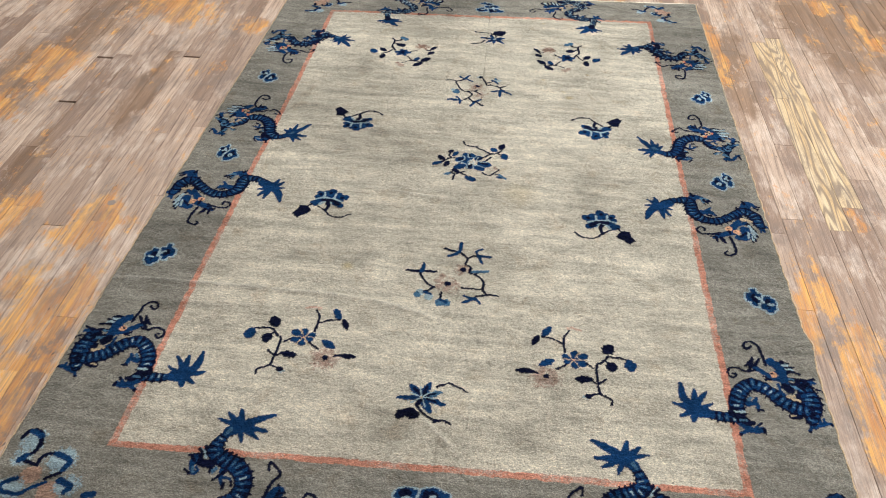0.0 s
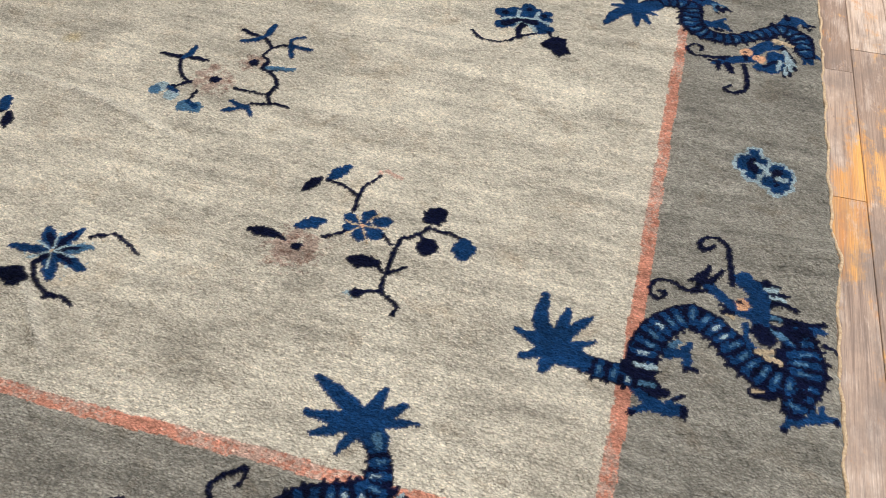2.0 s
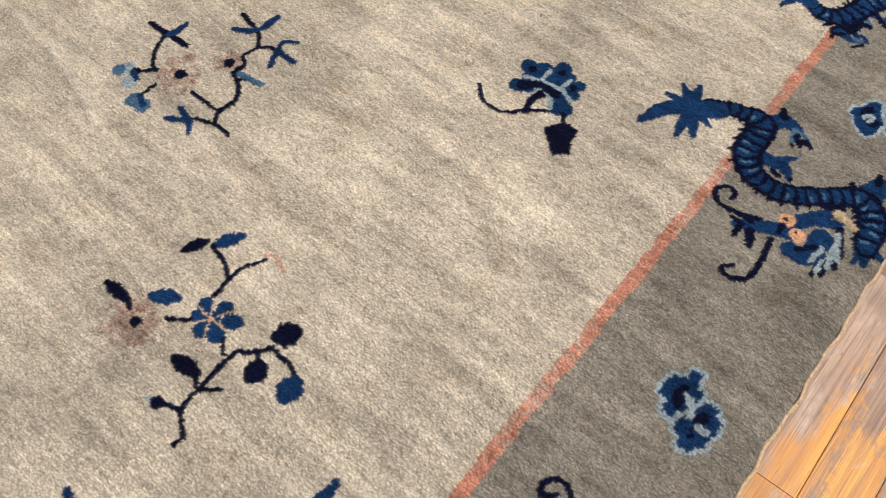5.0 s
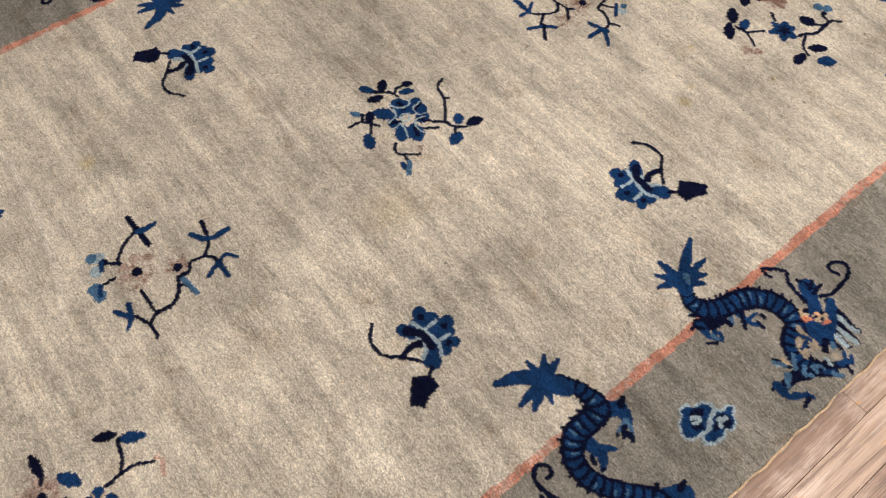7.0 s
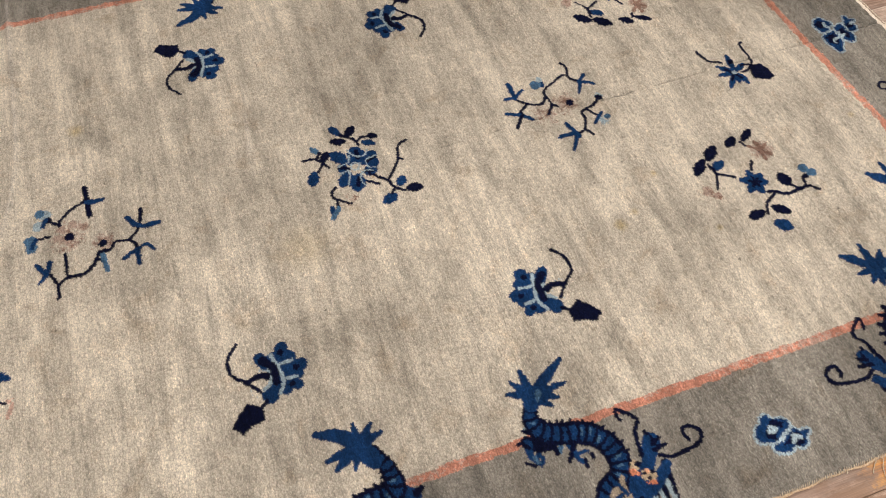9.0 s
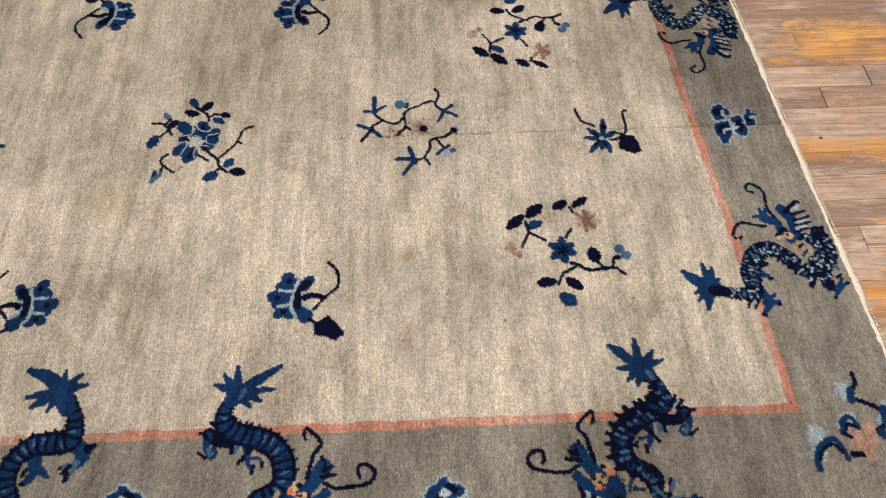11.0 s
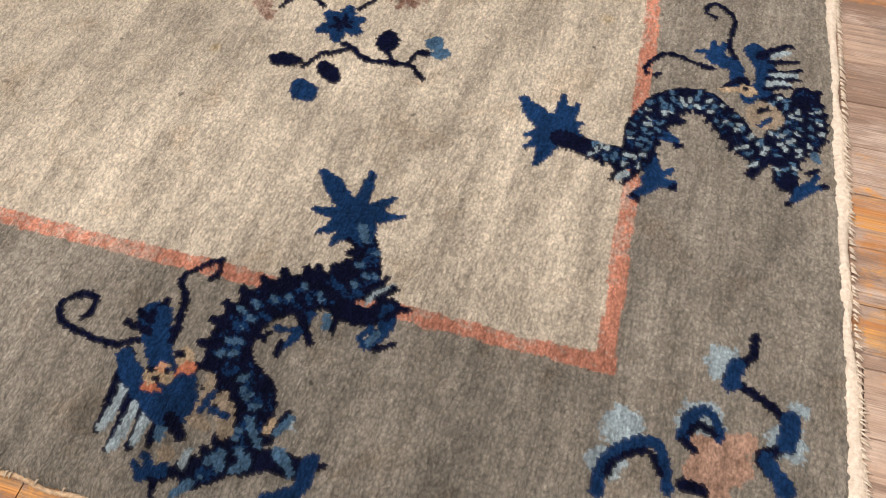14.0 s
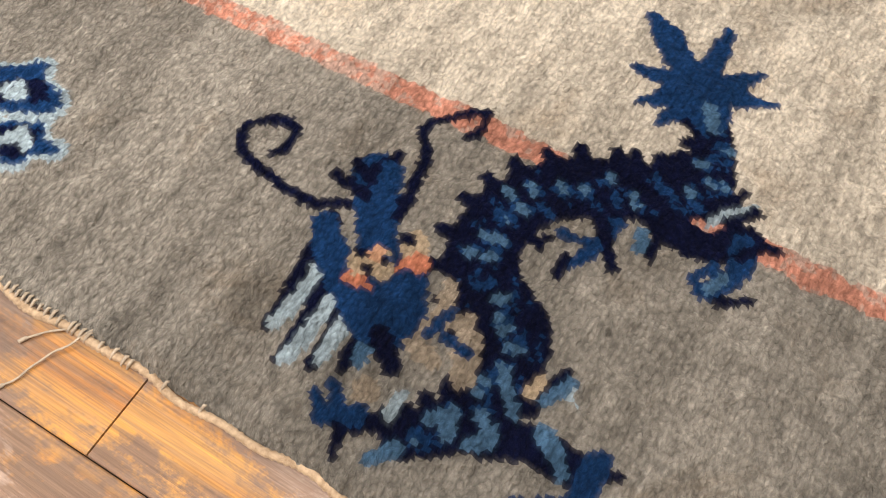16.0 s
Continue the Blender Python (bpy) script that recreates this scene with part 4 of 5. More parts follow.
def draw_wreath_a(m):
    m.halo((-29, -25), 34.2, BROWN, 0.43)
    m.dot((-29, -25), 8.5, NAVY)
    m.halo((3, 28), 22.8, BROWN, 0.43)
    m.dot((3, 28), 7.6, NAVY)
    m.halo((-48, -36), 10.5, BROWN, 0.68)
    m.halo((-53, -18), 10.6, BROWN, 0.68)
    m.halo((-43, 0), 10.6, BROWN, 0.68)
    m.halo((-32, -44), 10.4, BROWN, 0.68)
    m.stroke([(-102, 14), (-89, -13), (-71, -35), (-58, -40)], 5.0, 4.8, NAVY)
    m.stroke([(-59, -39), (-75, -58)], 4.8, 4.8, NAVY)
    m.stroke([(-130, 10), (-97, 11), (-62, 13)], 8.1, 7.8, NAVY)
    m.stroke([(-94, 10), (-92, 38)], 9.9, 7.0, BLUE)
    m.dot((-88, -61), 10.6, PALE)
    m.dot((-68, -74), 10.5, PALE)
    m.dot((-76, -58), 7.7, NAVY)
    m.stroke([(-81, -60), (-64, -66)], 6.7, 6.7, BLUE)
    m.dot((-95, -70), 8.7, MID)
    m.stroke([(-41, -56), (-41, -79)], 4.7, 4.7, NAVY)
    m.dot((-42, -90), 10.3, MID)
    m.dot((-26, -88), 10.2, MID)
    m.stroke([(-41, -79), (-26, -88)], 6.6, 6.5, BLUE)
    m.stroke([(6, -35), (53, -35)], 4.6, 4.5, NAVY)
    m.stroke([(53, -35), (65, -50), (83, -50), (92, -53)], 4.5, 4.4, NAVY)
    m.stroke([(65, -50), (38, -62)], 4.5, 4.5, NAVY)
    m.stroke([(13, -82), (39, -67)], 7.3, 7.2, BLUE)
    m.stroke([(14, -61), (38, -69), (51, -80)], 8.2, 6.2, BLUE)
    m.stroke([(53, -35), (55, -10), (40, 10), (18, 22), (21, 37), (7, 50), (10, 70), (-4, 86), (-19, 92)], 5.4, 4.9, NAVY)
    m.stroke([(-48, 99), (-24, 94)], 7.0, 6.9, NAVY)
    m.stroke([(-37, 74), (-13, 91), (-10, 125)], 8.9, 7.9, BLUE)
    m.stroke([(10, 70), (22, 81), (38, 80)], 4.8, 4.7, NAVY)
    m.stroke([(38, 80), (29, 97), (44, 109)], 5.7, 5.7, BLUE)
    m.stroke([(46, 58), (35, 82)], 6.6, 6.7, BLUE)
    m.stroke([(35, 82), (65, 82)], 7.6, 7.5, BLUE)
    m.stroke([(32, 17), (40, 27)], 5.6, 5.6, NAVY)
    m.stroke([(26, 25), (62, 30)], 8.4, 7.4, MID)


def draw_wreath_b(m):
    m.halo((-8, 7), 30.4, BROWN, 0.43)
    m.dot((-7, 13), 7.6, NAVY)
    m.halo((6, -40), 30.3, BROWN, 0.34)
    m.stroke([(-48, -81), (-30, -64), (-21, -40), (-36, -26), (-50, -22), (-61, -9), (-68, 7), (-77, 24), (-76, 36), (-65, 39), (-54, 51)], 4.5, 4.5, NAVY)
    m.stroke([(-76, 38), (-97, 45), (-110, 38)], 4.5, 4.6, NAVY)
    m.stroke([(-40, -24), (-14, -22), (8, -37)], 4.4, 4.3, NAVY)
    m.stroke([(-14, -22), (-5, -12)], 4.4, 4.3, NAVY)
    m.stroke([(-30, -66), (-14, -86)], 4.4, 4.4, NAVY)
    m.stroke([(-90, -82), (-51, -81)], 9.2, 7.9, BLUE)
    m.stroke([(-55, -100), (-55, -81), (-68, -60)], 6.8, 5.7, BLUE)
    m.stroke([(-20, -111), (-7, -86), (10, -70)], 7.8, 7.6, BLUE)
    m.stroke([(19, -105), (-8, -84)], 6.5, 5.5, NAVY)
    m.stroke([(-51, 52), (-67, 69)], 7.8, 5.6, BLUE)
    m.stroke([(-51, 53), (-38, 77)], 7.8, 6.6, BLUE)
    m.stroke([(-47, 53), (-25, 41)], 6.6, 5.5, BLUE)
    m.dot((-70, -22), 9.1, BLUE)
    m.dot((-72, -31), 11.3, MID)
    m.dot((-82, -20), 6.8, PALE)
    m.stroke([(0, 70), (12, 54), (22, 26), (41, 24), (64, 12), (69, -1)], 4.3, 4.1, NAVY)
    m.dot((-1, 70), 7.5, NAVY)
    m.halo((-6, 73), 10.8, PALE, 1)
    m.stroke([(20, 37), (38, 48)], 4.3, 4.2, NAVY)
    m.stroke([(56, 37), (36, 59)], 6.3, 6.3, BLUE)
    m.halo((55, 55), 13.5, PALE, 0.9)
    m.dot((48, 66), 6.3, MID)
    m.stroke([(64, 13), (81, 22)], 4.2, 4.1, NAVY)
    m.stroke([(66, -38), (68, -6)], 8.3, 8.3, BLUE)
    m.stroke([(41, -15), (76, -4)], 8.5, 8.3, BLUE)
    m.stroke([(70, -5), (103, -26)], 8.3, 5.1, BLUE)


def draw_medallion(m):
    m.halo((3, 0), 35.7, PALE, 0.22)
    m.halo((37, 21), 17.7, TAN, 0.6)
    m.halo((68, -30), 17.1, BROWN, 0.25)
    m.leaf((-5, 4), (-49, 8), 32.5, BLUE)
    m.leaf((-2, 8), (-25, 43), 32.5, BLUE)
    m.leaf((-1, 19), (-1, 43), 28.1, BLUE)
    m.leaf((9, 11), (23, 33), 27.9, BLUE)
    m.leaf((16, 0), (57, -14), 29.9, BLUE)
    m.leaf((9, -13), (37, -38), 27.7, BLUE)
    m.leaf((-4, -15), (-6, -34), 27.8, BLUE)
    m.leaf((-14, -14), (-49, -37), 25.7, BLUE)
    m.leaf((-8, 0), (-23, -7), 25.8, BLUE)
    m.stroke([(-19, 8), (-37, 9)], 6.8, 6.8, NAVY)
    m.stroke([(-6, 23), (-12, 36)], 6.8, 6.8, NAVY)
    m.stroke([(14, 14), (20, 24)], 6.7, 6.7, NAVY)
    m.stroke([(27, -2), (42, -8)], 6.6, 6.6, NAVY)
    m.stroke([(1, -15), (-8, -30)], 6.7, 6.7, NAVY)
    for pts in ([(-34, 30), (-20, 20), (-26, 2), (-44, -6)], [(-14, 40), (-10, 22), (6, 20), (12, 36)], [(18, 26), (14, 8), (32, 0), (46, 4)], [(-30, -6), (-14, -12), (-10, -32)], [(8, -34), (6, -16), (22, -18), (36, -24)], [(-4, 8), (6, 0), (2, -10), (-10, -6), (-4, 8)]):
        m.hair(pts, 2.4, PALE)
    m.leaf((-109, -24), (-82, -8), 16.3, BLUE)
    m.leaf((-75, 0), (-97, 22), 18.5, NAVY)
    m.leaf((-73, -32), (-65, -1), 18.3, NAVY)
    m.stroke([(-82, -8), (-66, 12), (-49, 18)], 4.6, 4.6, NAVY)
    m.leaf((-67, 38), (-58, 58), 17.5, NAVY)
    m.leaf((-57, 24), (-40, 48), 16.2, BLUE)
    m.stroke([(-60, 20), (-66, 27), (-63, 41)], 4.6, 4.7, NAVY)
    m.leaf((-72, -69), (-52, -56), 13.5, MID)
    m.leaf((-52, -40), (-29, -57), 18.1, NAVY)
    m.stroke([(-45, -88), (-41, -67), (-28, -55), (-14, -48)], 4.4, 4.4, NAVY)
    m.stroke([(-39, -65), (-53, -56)], 4.5, 4.5, NAVY)
    m.stroke([(-26, -56), (-9, -68)], 4.4, 4.4, NAVY)
    m.leaf((-14, -74), (20, -86), 21.9, BLUE)
    m.stroke([(24, 18), (47, 44), (65, 50), (80, 67)], 4.4, 4.4, NAVY)
    m.stroke([(38, 10), (52, 28)], 3.9, 3.9, NAVY)
    m.stroke([(49, 46), (10, 75), (-23, 86), (-32, 103)], 4.4, 4.7, NAVY)
    m.stroke([(4, 77), (10, 85)], 4.6, 4.6, NAVY)
    m.leaf((48, 74), (68, 60), 20.2, BLUE)
    m.leaf((76, 70), (84, 101), 21.0, NAVY)
    m.leaf((96, 23), (83, 52), 23.7, BLUE)
    m.stroke([(67, 53), (80, 43)], 4.4, 4.4, NAVY)
    m.stroke([(34, -48), (46, -58), (62, -52), (79, -30)], 4.3, 4.3, NAVY)
    m.stroke([(62, -52), (79, -55), (86, -62)], 4.3, 4.2, NAVY)
    m.stroke([(77, -65), (96, -66)], 8.4, 8.4, BLUE)
    m.stroke([(82, -55), (98, -69)], 7.4, 7.3, MID)


def draw_spray_b(m):
    m.leaf((1, -7), (0, -44), 13.4, BLUE)
    m.leaf((1, -7), (-26, -34), 13.4, BLUE)
    m.leaf((1, -7), (-50, 0), 13.4, BLUE)
    m.leaf((1, -7), (-15, 21), 13.4, BLUE)
    m.leaf((1, -7), (38, -38), 13.4, BLUE)
    m.leaf((1, -7), (39, 4), 13.4, BLUE)
    m.leaf((1, -7), (32, -14), 13.4, BLUE)
    m.stroke([(3, -12), (-12, -22)], 4.1, 4.2, NAVY)
    m.stroke([(3, -12), (20, -24)], 4.1, 4.1, NAVY)
    m.stroke([(3, -12), (20, -3)], 4.1, 4.1, NAVY)
    m.dot((-28, -1), 6.3, NAVY)
    m.dot((2, -9), 5.2, PALE)
    m.stroke([(-75, -51), (-44, -42), (-31, -19)], 4.3, 4.2, NAVY)
    m.stroke([(5, 5), (3, 22), (-14, 39), (-37, 41), (-65, 41), (-69, 48)], 4.6, 4.8, NAVY)
    m.stroke([(-10, 12), (-10, 30)], 4.2, 4.2, NAVY)
    m.shape([(9, 23), (-5, 35), (-7, 52), (16, 59), (35, 63), (41, 47), (35, 34), (25, 20)], NAVY)


def draw_spray_a(m):
    m.halo((10, 6), 50.0, PALE, 0.20)
    for tip, width, colour in (((-50, -4), 13, BLUE), ((-27, 37), 17, BLUE), ((16, 46), 17, BLUE), ((44, 22), 14, MID), ((54, -11), 15, BLUE), ((25, -37), 17, BLUE), ((-6, -24), 12, NAVY)):
        m.leaf((2, 3), tip, width, colour)
    for tip in ((10, 33), (27, 14), (31, -7), (-16, 24)):
        m.stroke([(5, 6), tip], 8.0, 5.0, NAVY)
    for tip in ((-22, 12), (-4, 30), (28, 24), (30, 2), (12, -20), (-18, -12)):
        m.hair([(2, 3), tip], 2.2, PALE)
    m.dot((2, 3), 3.2, TAN)
    m.stroke([(30, 34), (52, 45), (72, 38), (91, 28)], 4.4, 4.0, NAVY)
    m.stroke([(-6, -18), (8, -36), (30, -50), (46, -50), (66, -57)], 5.4, 4.4, NAVY)
    m.stroke([(46, -50), (32, -57)], 4.4, 4.2, NAVY)
    m.shape([(-46, -52), (-43, -36), (-30, -30), (-22, -26), (-8, -28), (4, -40), (4, -50), (-10, -56), (-24, -50), (-38, -60)], NAVY)


def draw_cloud_a(m):
    m.stroke([(-36, 10), (-33, 23), (-20, 30), (-20, 41), (-9, 43), (-7, 27), (2, 25), (1, 12), (-2, 7), (-2, -5), (-11, -6), (-10, -16), (-22, -16), (-24, -2), (-34, -2), (-36, 10)], 7.0, 7.0, PALE)
    m.shape([(-36, 10), (-33, 23), (-20, 30), (-20, 41), (-9, 43), (-7, 27), (2, 25), (1, 12), (-2, 7), (-2, -5), (-11, -6), (-10, -16), (-22, -16), (-24, -2), (-34, -2)], BLUE)
    m.stroke([(4, 4), (7, 19), (20, 22), (23, 13), (30, 10), (32, -3), (28, -10), (30, -22), (23, -27), (21, -35), (7, -37), (6, -28), (-3, -26), (-5, -14), (4, 4)], 6.9, 6.9, PALE)
    m.shape([(4, 4), (7, 19), (20, 22), (23, 13), (30, 10), (32, -3), (28, -10), (30, -22), (23, -27), (21, -35), (7, -37), (6, -28), (-3, -26), (-5, -14)], BLUE)
    m.shape([(-24, 10), (-21, 22), (-12, 23), (-12, 13), (-8, 3), (-11, -6), (-20, 0)], NAVY)
    m.shape([(5, 2), (11, 10), (19, 10), (19, -4), (13, -14), (17, -20), (12, -24), (9, -10)], NAVY)
    m.stroke([(-12, 13), (-5, 12), (-5, 6)], 4.7, 4.6, PALE)
    m.stroke([(13, -9), (24, -7)], 5.3, 5.3, PALE)
    m.stroke([(0, 8), (3, -5)], 5.4, 5.3, PALE)


def draw_cloud_b(m):
    m.stroke([(-34, -16), (-34, -6), (-25, 0), (-24, 11), (-18, 19), (-9, 19), (-4, 8), (1, -4), (6, -11), (5, -24), (1, -37), (-10, -38), (-21, -31), (-24, -23), (-34, -16)], 5.6, 5.6, PALE)
    m.shape([(-34, -16), (-34, -6), (-25, 0), (-24, 11), (-18, 19), (-9, 19), (-4, 8), (1, -4), (6, -11), (5, -24), (1, -37), (-10, -38), (-21, -31), (-24, -23)], BLUE)
    m.stroke([(-3, 22), (4, 28), (2, 36), (7, 42), (15, 31), (23, 29), (27, 17), (20, 12), (26, 2), (25, -14), (16, -23), (10, -18), (10, -5), (1, 10), (-3, 22)], 5.6, 5.6, PALE)
    m.shape([(-3, 22), (4, 28), (2, 36), (7, 42), (15, 31), (23, 29), (27, 17), (20, 12), (26, 2), (25, -14), (16, -23), (10, -18), (10, -5), (1, 10)], BLUE)
    m.shape([(-27, -6), (-17, 12), (-8, 5), (-15, -4), (-5, -6), (5, -12), (-2, -23), (-12, -20)], NAVY)
    m.shape([(0, 21), (10, 28), (22, 25), (24, 14), (17, 11), (17, 1), (14, -6), (7, 6)], NAVY)
    m.stroke([(-16, -12), (-11, -4), (-8, -10), (-10, -16)], 4.7, 3.9, PALE)
    m.stroke([(7, 14), (12, 23)], 5.5, 5.5, PALE)
    m.stroke([(7, 17), (16, 10)], 4.7, 4.7, PALE)


def draw_cloud_c(m):
    m.stroke([(-25, -41), (-41, -33), (-46, -19), (-37, -12), (-28, -3), (-18, -3), (-11, -16), (-3, -19), (-3, -37), (-25, -41)], 5.3, 5.3, PALE)
    m.shape([(-25, -41), (-41, -33), (-46, -19), (-37, -12), (-28, -3), (-18, -3), (-11, -16), (-3, -19), (-3, -37)], BLUE)
    m.stroke([(4, -39), (-2, -12), (17, -9), (34, -12), (45, -21), (57, -25), (56, -33), (45, -37), (29, -44), (17, -44), (4, -39)], 5.2, 5.2, PALE)
    m.shape([(4, -39), (-2, -12), (17, -9), (34, -12), (45, -21), (57, -25), (56, -33), (45, -37), (29, -44), (17, -44)], BLUE)
    m.stroke([(-8, -6), (-15, 7), (-13, 16), (6, 19), (25, 21), (38, 13), (39, 3), (29, -5), (12, -7), (-8, -6)], 5.2, 5.2, PALE)
    m.shape([(-8, -6), (-15, 7), (-13, 16), (6, 19), (25, 21), (38, 13), (39, 3), (29, -5), (12, -7)], BLUE)
    m.stroke([(-16, 20), (-20, 27), (-33, 30), (-31, 37), (-21, 37), (-20, 48), (-13, 46), (-6, 37), (0, 42), (10, 38), (12, 26), (3, 23), (-16, 20)], 5.3, 5.3, PALE)
    m.shape([(-16, 20), (-20, 27), (-33, 30), (-31, 37), (-21, 37), (-20, 48), (-13, 46), (-6, 37), (0, 42), (10, 38), (12, 26), (3, 23)], BLUE)
    m.dot((-25, -26), 11.6, NAVY)
    m.shape([(9, -37), (3, -14), (27, -14), (39, -26), (26, -38)], NAVY)
    m.shape([(2, -4), (-5, 12), (18, 15), (29, 7), (18, -2)], NAVY)
    m.dot((-4, 29), 6.3, NAVY)
    m.stroke([(-28, -17), (-18, -19), (-13, -16)], 4.2, 4.2, PALE)
    m.stroke([(19, -13), (22, -25), (29, -26)], 4.1, 4.1, PALE)
    m.stroke([(6, -3), (19, -5), (15, 3)], 5.2, 5.2, PALE)
    m.stroke([(-8, 33), (-13, 41)], 4.2, 4.2, PALE)


def draw_corner_cloud(m):
    m.halo((15, -63), 20.8, PALE, 1.6)
    m.halo((43, -70), 16.1, PALE, 1.4)
    m.halo((-6, -9), 21.0, PALE, 1.4)
    m.halo((-58, 2), 18.8, PALE, 1.4)
    m.halo((-7, 51), 17.3, PALE, 1.4)
    m.halo((-35, 57), 8.6, PALE, 1.2)
    m.halo((19, 8), 24.2, PINK, 1.8)
    m.stroke([(12, -12), (1, 24)], 12.3, 12.4, PINK)
    m.stroke([(32, -8), (47, 9)], 19.9, 15.5, PINK)
    m.stroke([(-87, 22), (-69, 21), (-54, 8), (-43, 7), (-40, 20), (-33, 35), (-23, 48), (-17, 55), (0, 44), (9, 33), (24, 46)], 6.5, 8.7, NAVY)
    m.stroke([(-58, 10), (-41, 8)], 11.6, 11.4, BLUE)
    m.stroke([(-25, 52), (-6, 49)], 13.5, 13.2, BLUE)
    m.stroke([(10, 37), (27, 50)], 10.5, 13.4, BLUE)
    m.stroke([(9, -21), (-5, -19), (-15, -8), (-7, 2), (3, 4)], 9.1, 5.8, BLUE)
    m.stroke([(5, -17), (-3, -11), (0, 0)], 5.0, 5.0, NAVY)
    m.stroke([(11, -21), (18, -13)], 4.9, 4.9, NAVY)
    m.stroke([(64, -73), (41, -70), (23, -53), (20, -37), (39, -29), (50, -27)], 9.4, 7.8, BLUE)
    m.stroke([(51, -68), (38, -63), (27, -44), (40, -34)], 4.0, 4.0, NAVY)
    m.stroke([(43, -16), (44, -4)], 9.5, 9.4, NAVY)


def draw_corner_cloud_n(m):
    m.halo((-44, 59), 31.8, PALE, 1.2)
    m.halo((-49, 19), 23.8, PALE, 1.0)
    m.halo((28, 22), 35.5, PALE, 1.2)
    m.halo((63, -29), 29.5, PALE, 1.1)
    m.halo((-36, -47), 31.8, PALE, 1.0)
    m.halo((-13, -16), 23.1, PINK, 1.9)
    m.halo((37, -46), 27.0, PINK, 1.9)
    m.stroke([(-69, 63), (-60, 81), (-38, 78), (-28, 53), (-32, 34), (-45, 17), (-21, 9)], 8.6, 7.1, NAVY)
    m.stroke([(-55, 80), (-33, 70)], 11.2, 11.1, BLUE)
    m.stroke([(-41, 25), (-50, 13)], 12.0, 11.9, BLUE)
    m.stroke([(-13, 7), (-10, 26), (10, 35), (43, 23), (40, -3), (16, -20)], 7.1, 5.7, NAVY)
    m.stroke([(15, 35), (45, 23), (40, 2)], 11.9, 9.3, BLUE)
    m.stroke([(-34, -25), (-56, -37), (-52, -52), (-18, -56), (3, -39), (21, -27)], 9.2, 6.9, BLUE)
    m.stroke([(46, -21), (70, -30), (64, -43)], 13.7, 9.0, BLUE)
    m.stroke([(103, -45), (117, -41)], 13.4, 13.4, BLUE)


# ---- where the figures stand on the rug ----
MIRROR_X, MIRROR_Y, HALF_TURN, AS_DRAWN = (-1, 0, 0, 1), (1, 0, 0, -1), (-1, 0, 0, -1), (1, 0, 0, 1)
DRAGON = "woven blue dragon figure with a leaf-shaped tail"


def stand(x, y):
    u, v = weave(np.float64(x), np.float64(y))
    return float(u), float(v)


def woven(draw, name, label, places, *more):
    for (x, y), turn in places:
        u, v = stand(x, y)
        m = Motif(name, label, u, v, turn)
        draw(m, *more)


def across(x, y):
    """The place that mirrors (x, y) about the rug's long axis."""
    u, v = stand(x, y)
    return tuple(float(k) for k in lie(np.float64(-u), np.float64(v)))


near_right, far_right = (0.6615, -0.752), (0.638, 0.737)
woven(draw_dragon_a, "dragon_motif", DRAGON, [(near_right, AS_DRAWN), (across(*near_right), MIRROR_X)], "rib")
woven(draw_dragon_b, "dragon_motif", DRAGON, [(far_right, AS_DRAWN), (across(*far_right), MIRROR_X)], "patch", TAIL_EVEN, (-134, 41), BACK_LOW)
woven(draw_dragon_d, "dragon_motif", DRAGON, [((0.660, -0.134), AS_DRAWN), (across(0.660, -0.134), MIRROR_X)], "band")
woven(draw_dragon_b, "dragon_motif", DRAGON, [((0.650, 0.212), MIRROR_Y), (across(0.650, 0.212), HALF_TURN)], "band", TAIL_HIGH, (-124, 60), BACK_HIGH)
woven(draw_dragon_c, "dragon_motif", DRAGON, [((0.315, 1.037), AS_DRAWN), (across(0.315, 1.037), MIRROR_X)], "speck")
woven(draw_dragon_b, "dragon_motif", DRAGON, [((0.343, -1.066), (0, 1, -1, 0)), ((-0.332, -1.080), (0, -1, -1, 0))], "rib", TAIL_LONG, (-138, 34), BACK_LOW)

BRANCH = "woven blue blossoming branch with dark leaves"
woven(draw_branch_a, "blossom_branch", BRANCH, [((0.2955, -0.7095), AS_DRAWN), ((-0.310, -0.715), MIRROR_X)])
woven(draw_branch_b, "blossom_branch", BRANCH, [((0.277, 0.681), AS_DRAWN), ((-0.279, 0.648), MIRROR_X)])
woven(draw_flower, "flower_spray", "woven blue peony on a curled stem", [((0.3555, -0.202), AS_DRAWN), ((-0.345, -0.198), MIRROR_X), ((0.354, 0.228), MIRROR_Y), ((-0.343, 0.185), HALF_TURN)])
woven(draw_wreath_a, "twig_wreath", "woven thin dark twigs round brown blossoms", [((0.022, -0.459), AS_DRAWN)])
woven(draw_wreath_b, "twig_wreath", "woven thin dark twigs round brown blossoms", [((-0.001, 0.4365), AS_DRAWN)])
woven(draw_medallion, "flower_medallion", "woven blue peony with leafy twigs", [((0.008, 0.022), AS_DRAWN)])
woven(draw_spray_b, "flower_spray", "woven blue daisy with a dark bud", [((0.024, 0.795), AS_DRAWN)])
woven(draw_spray_a, "flower_spray", "woven blue daisy with a dark bud", [((-0.026, -0.830), AS_DRAWN)])
CLOUD = "woven blue cloud scroll with a pale outline"
woven(draw_cloud_a, "cloud_motif", CLOUD, [((0.718, -0.456), AS_DRAWN), ((-0.709, -0.470), MIRROR_X)])
woven(draw_cloud_b, "cloud_motif", CLOUD, [((0.699, 0.015), AS_DRAWN), ((-0.682, -0.021), MIRROR_X), ((0.702, 0.473), AS_DRAWN), ((-0.687, 0.425), MIRROR_X)])
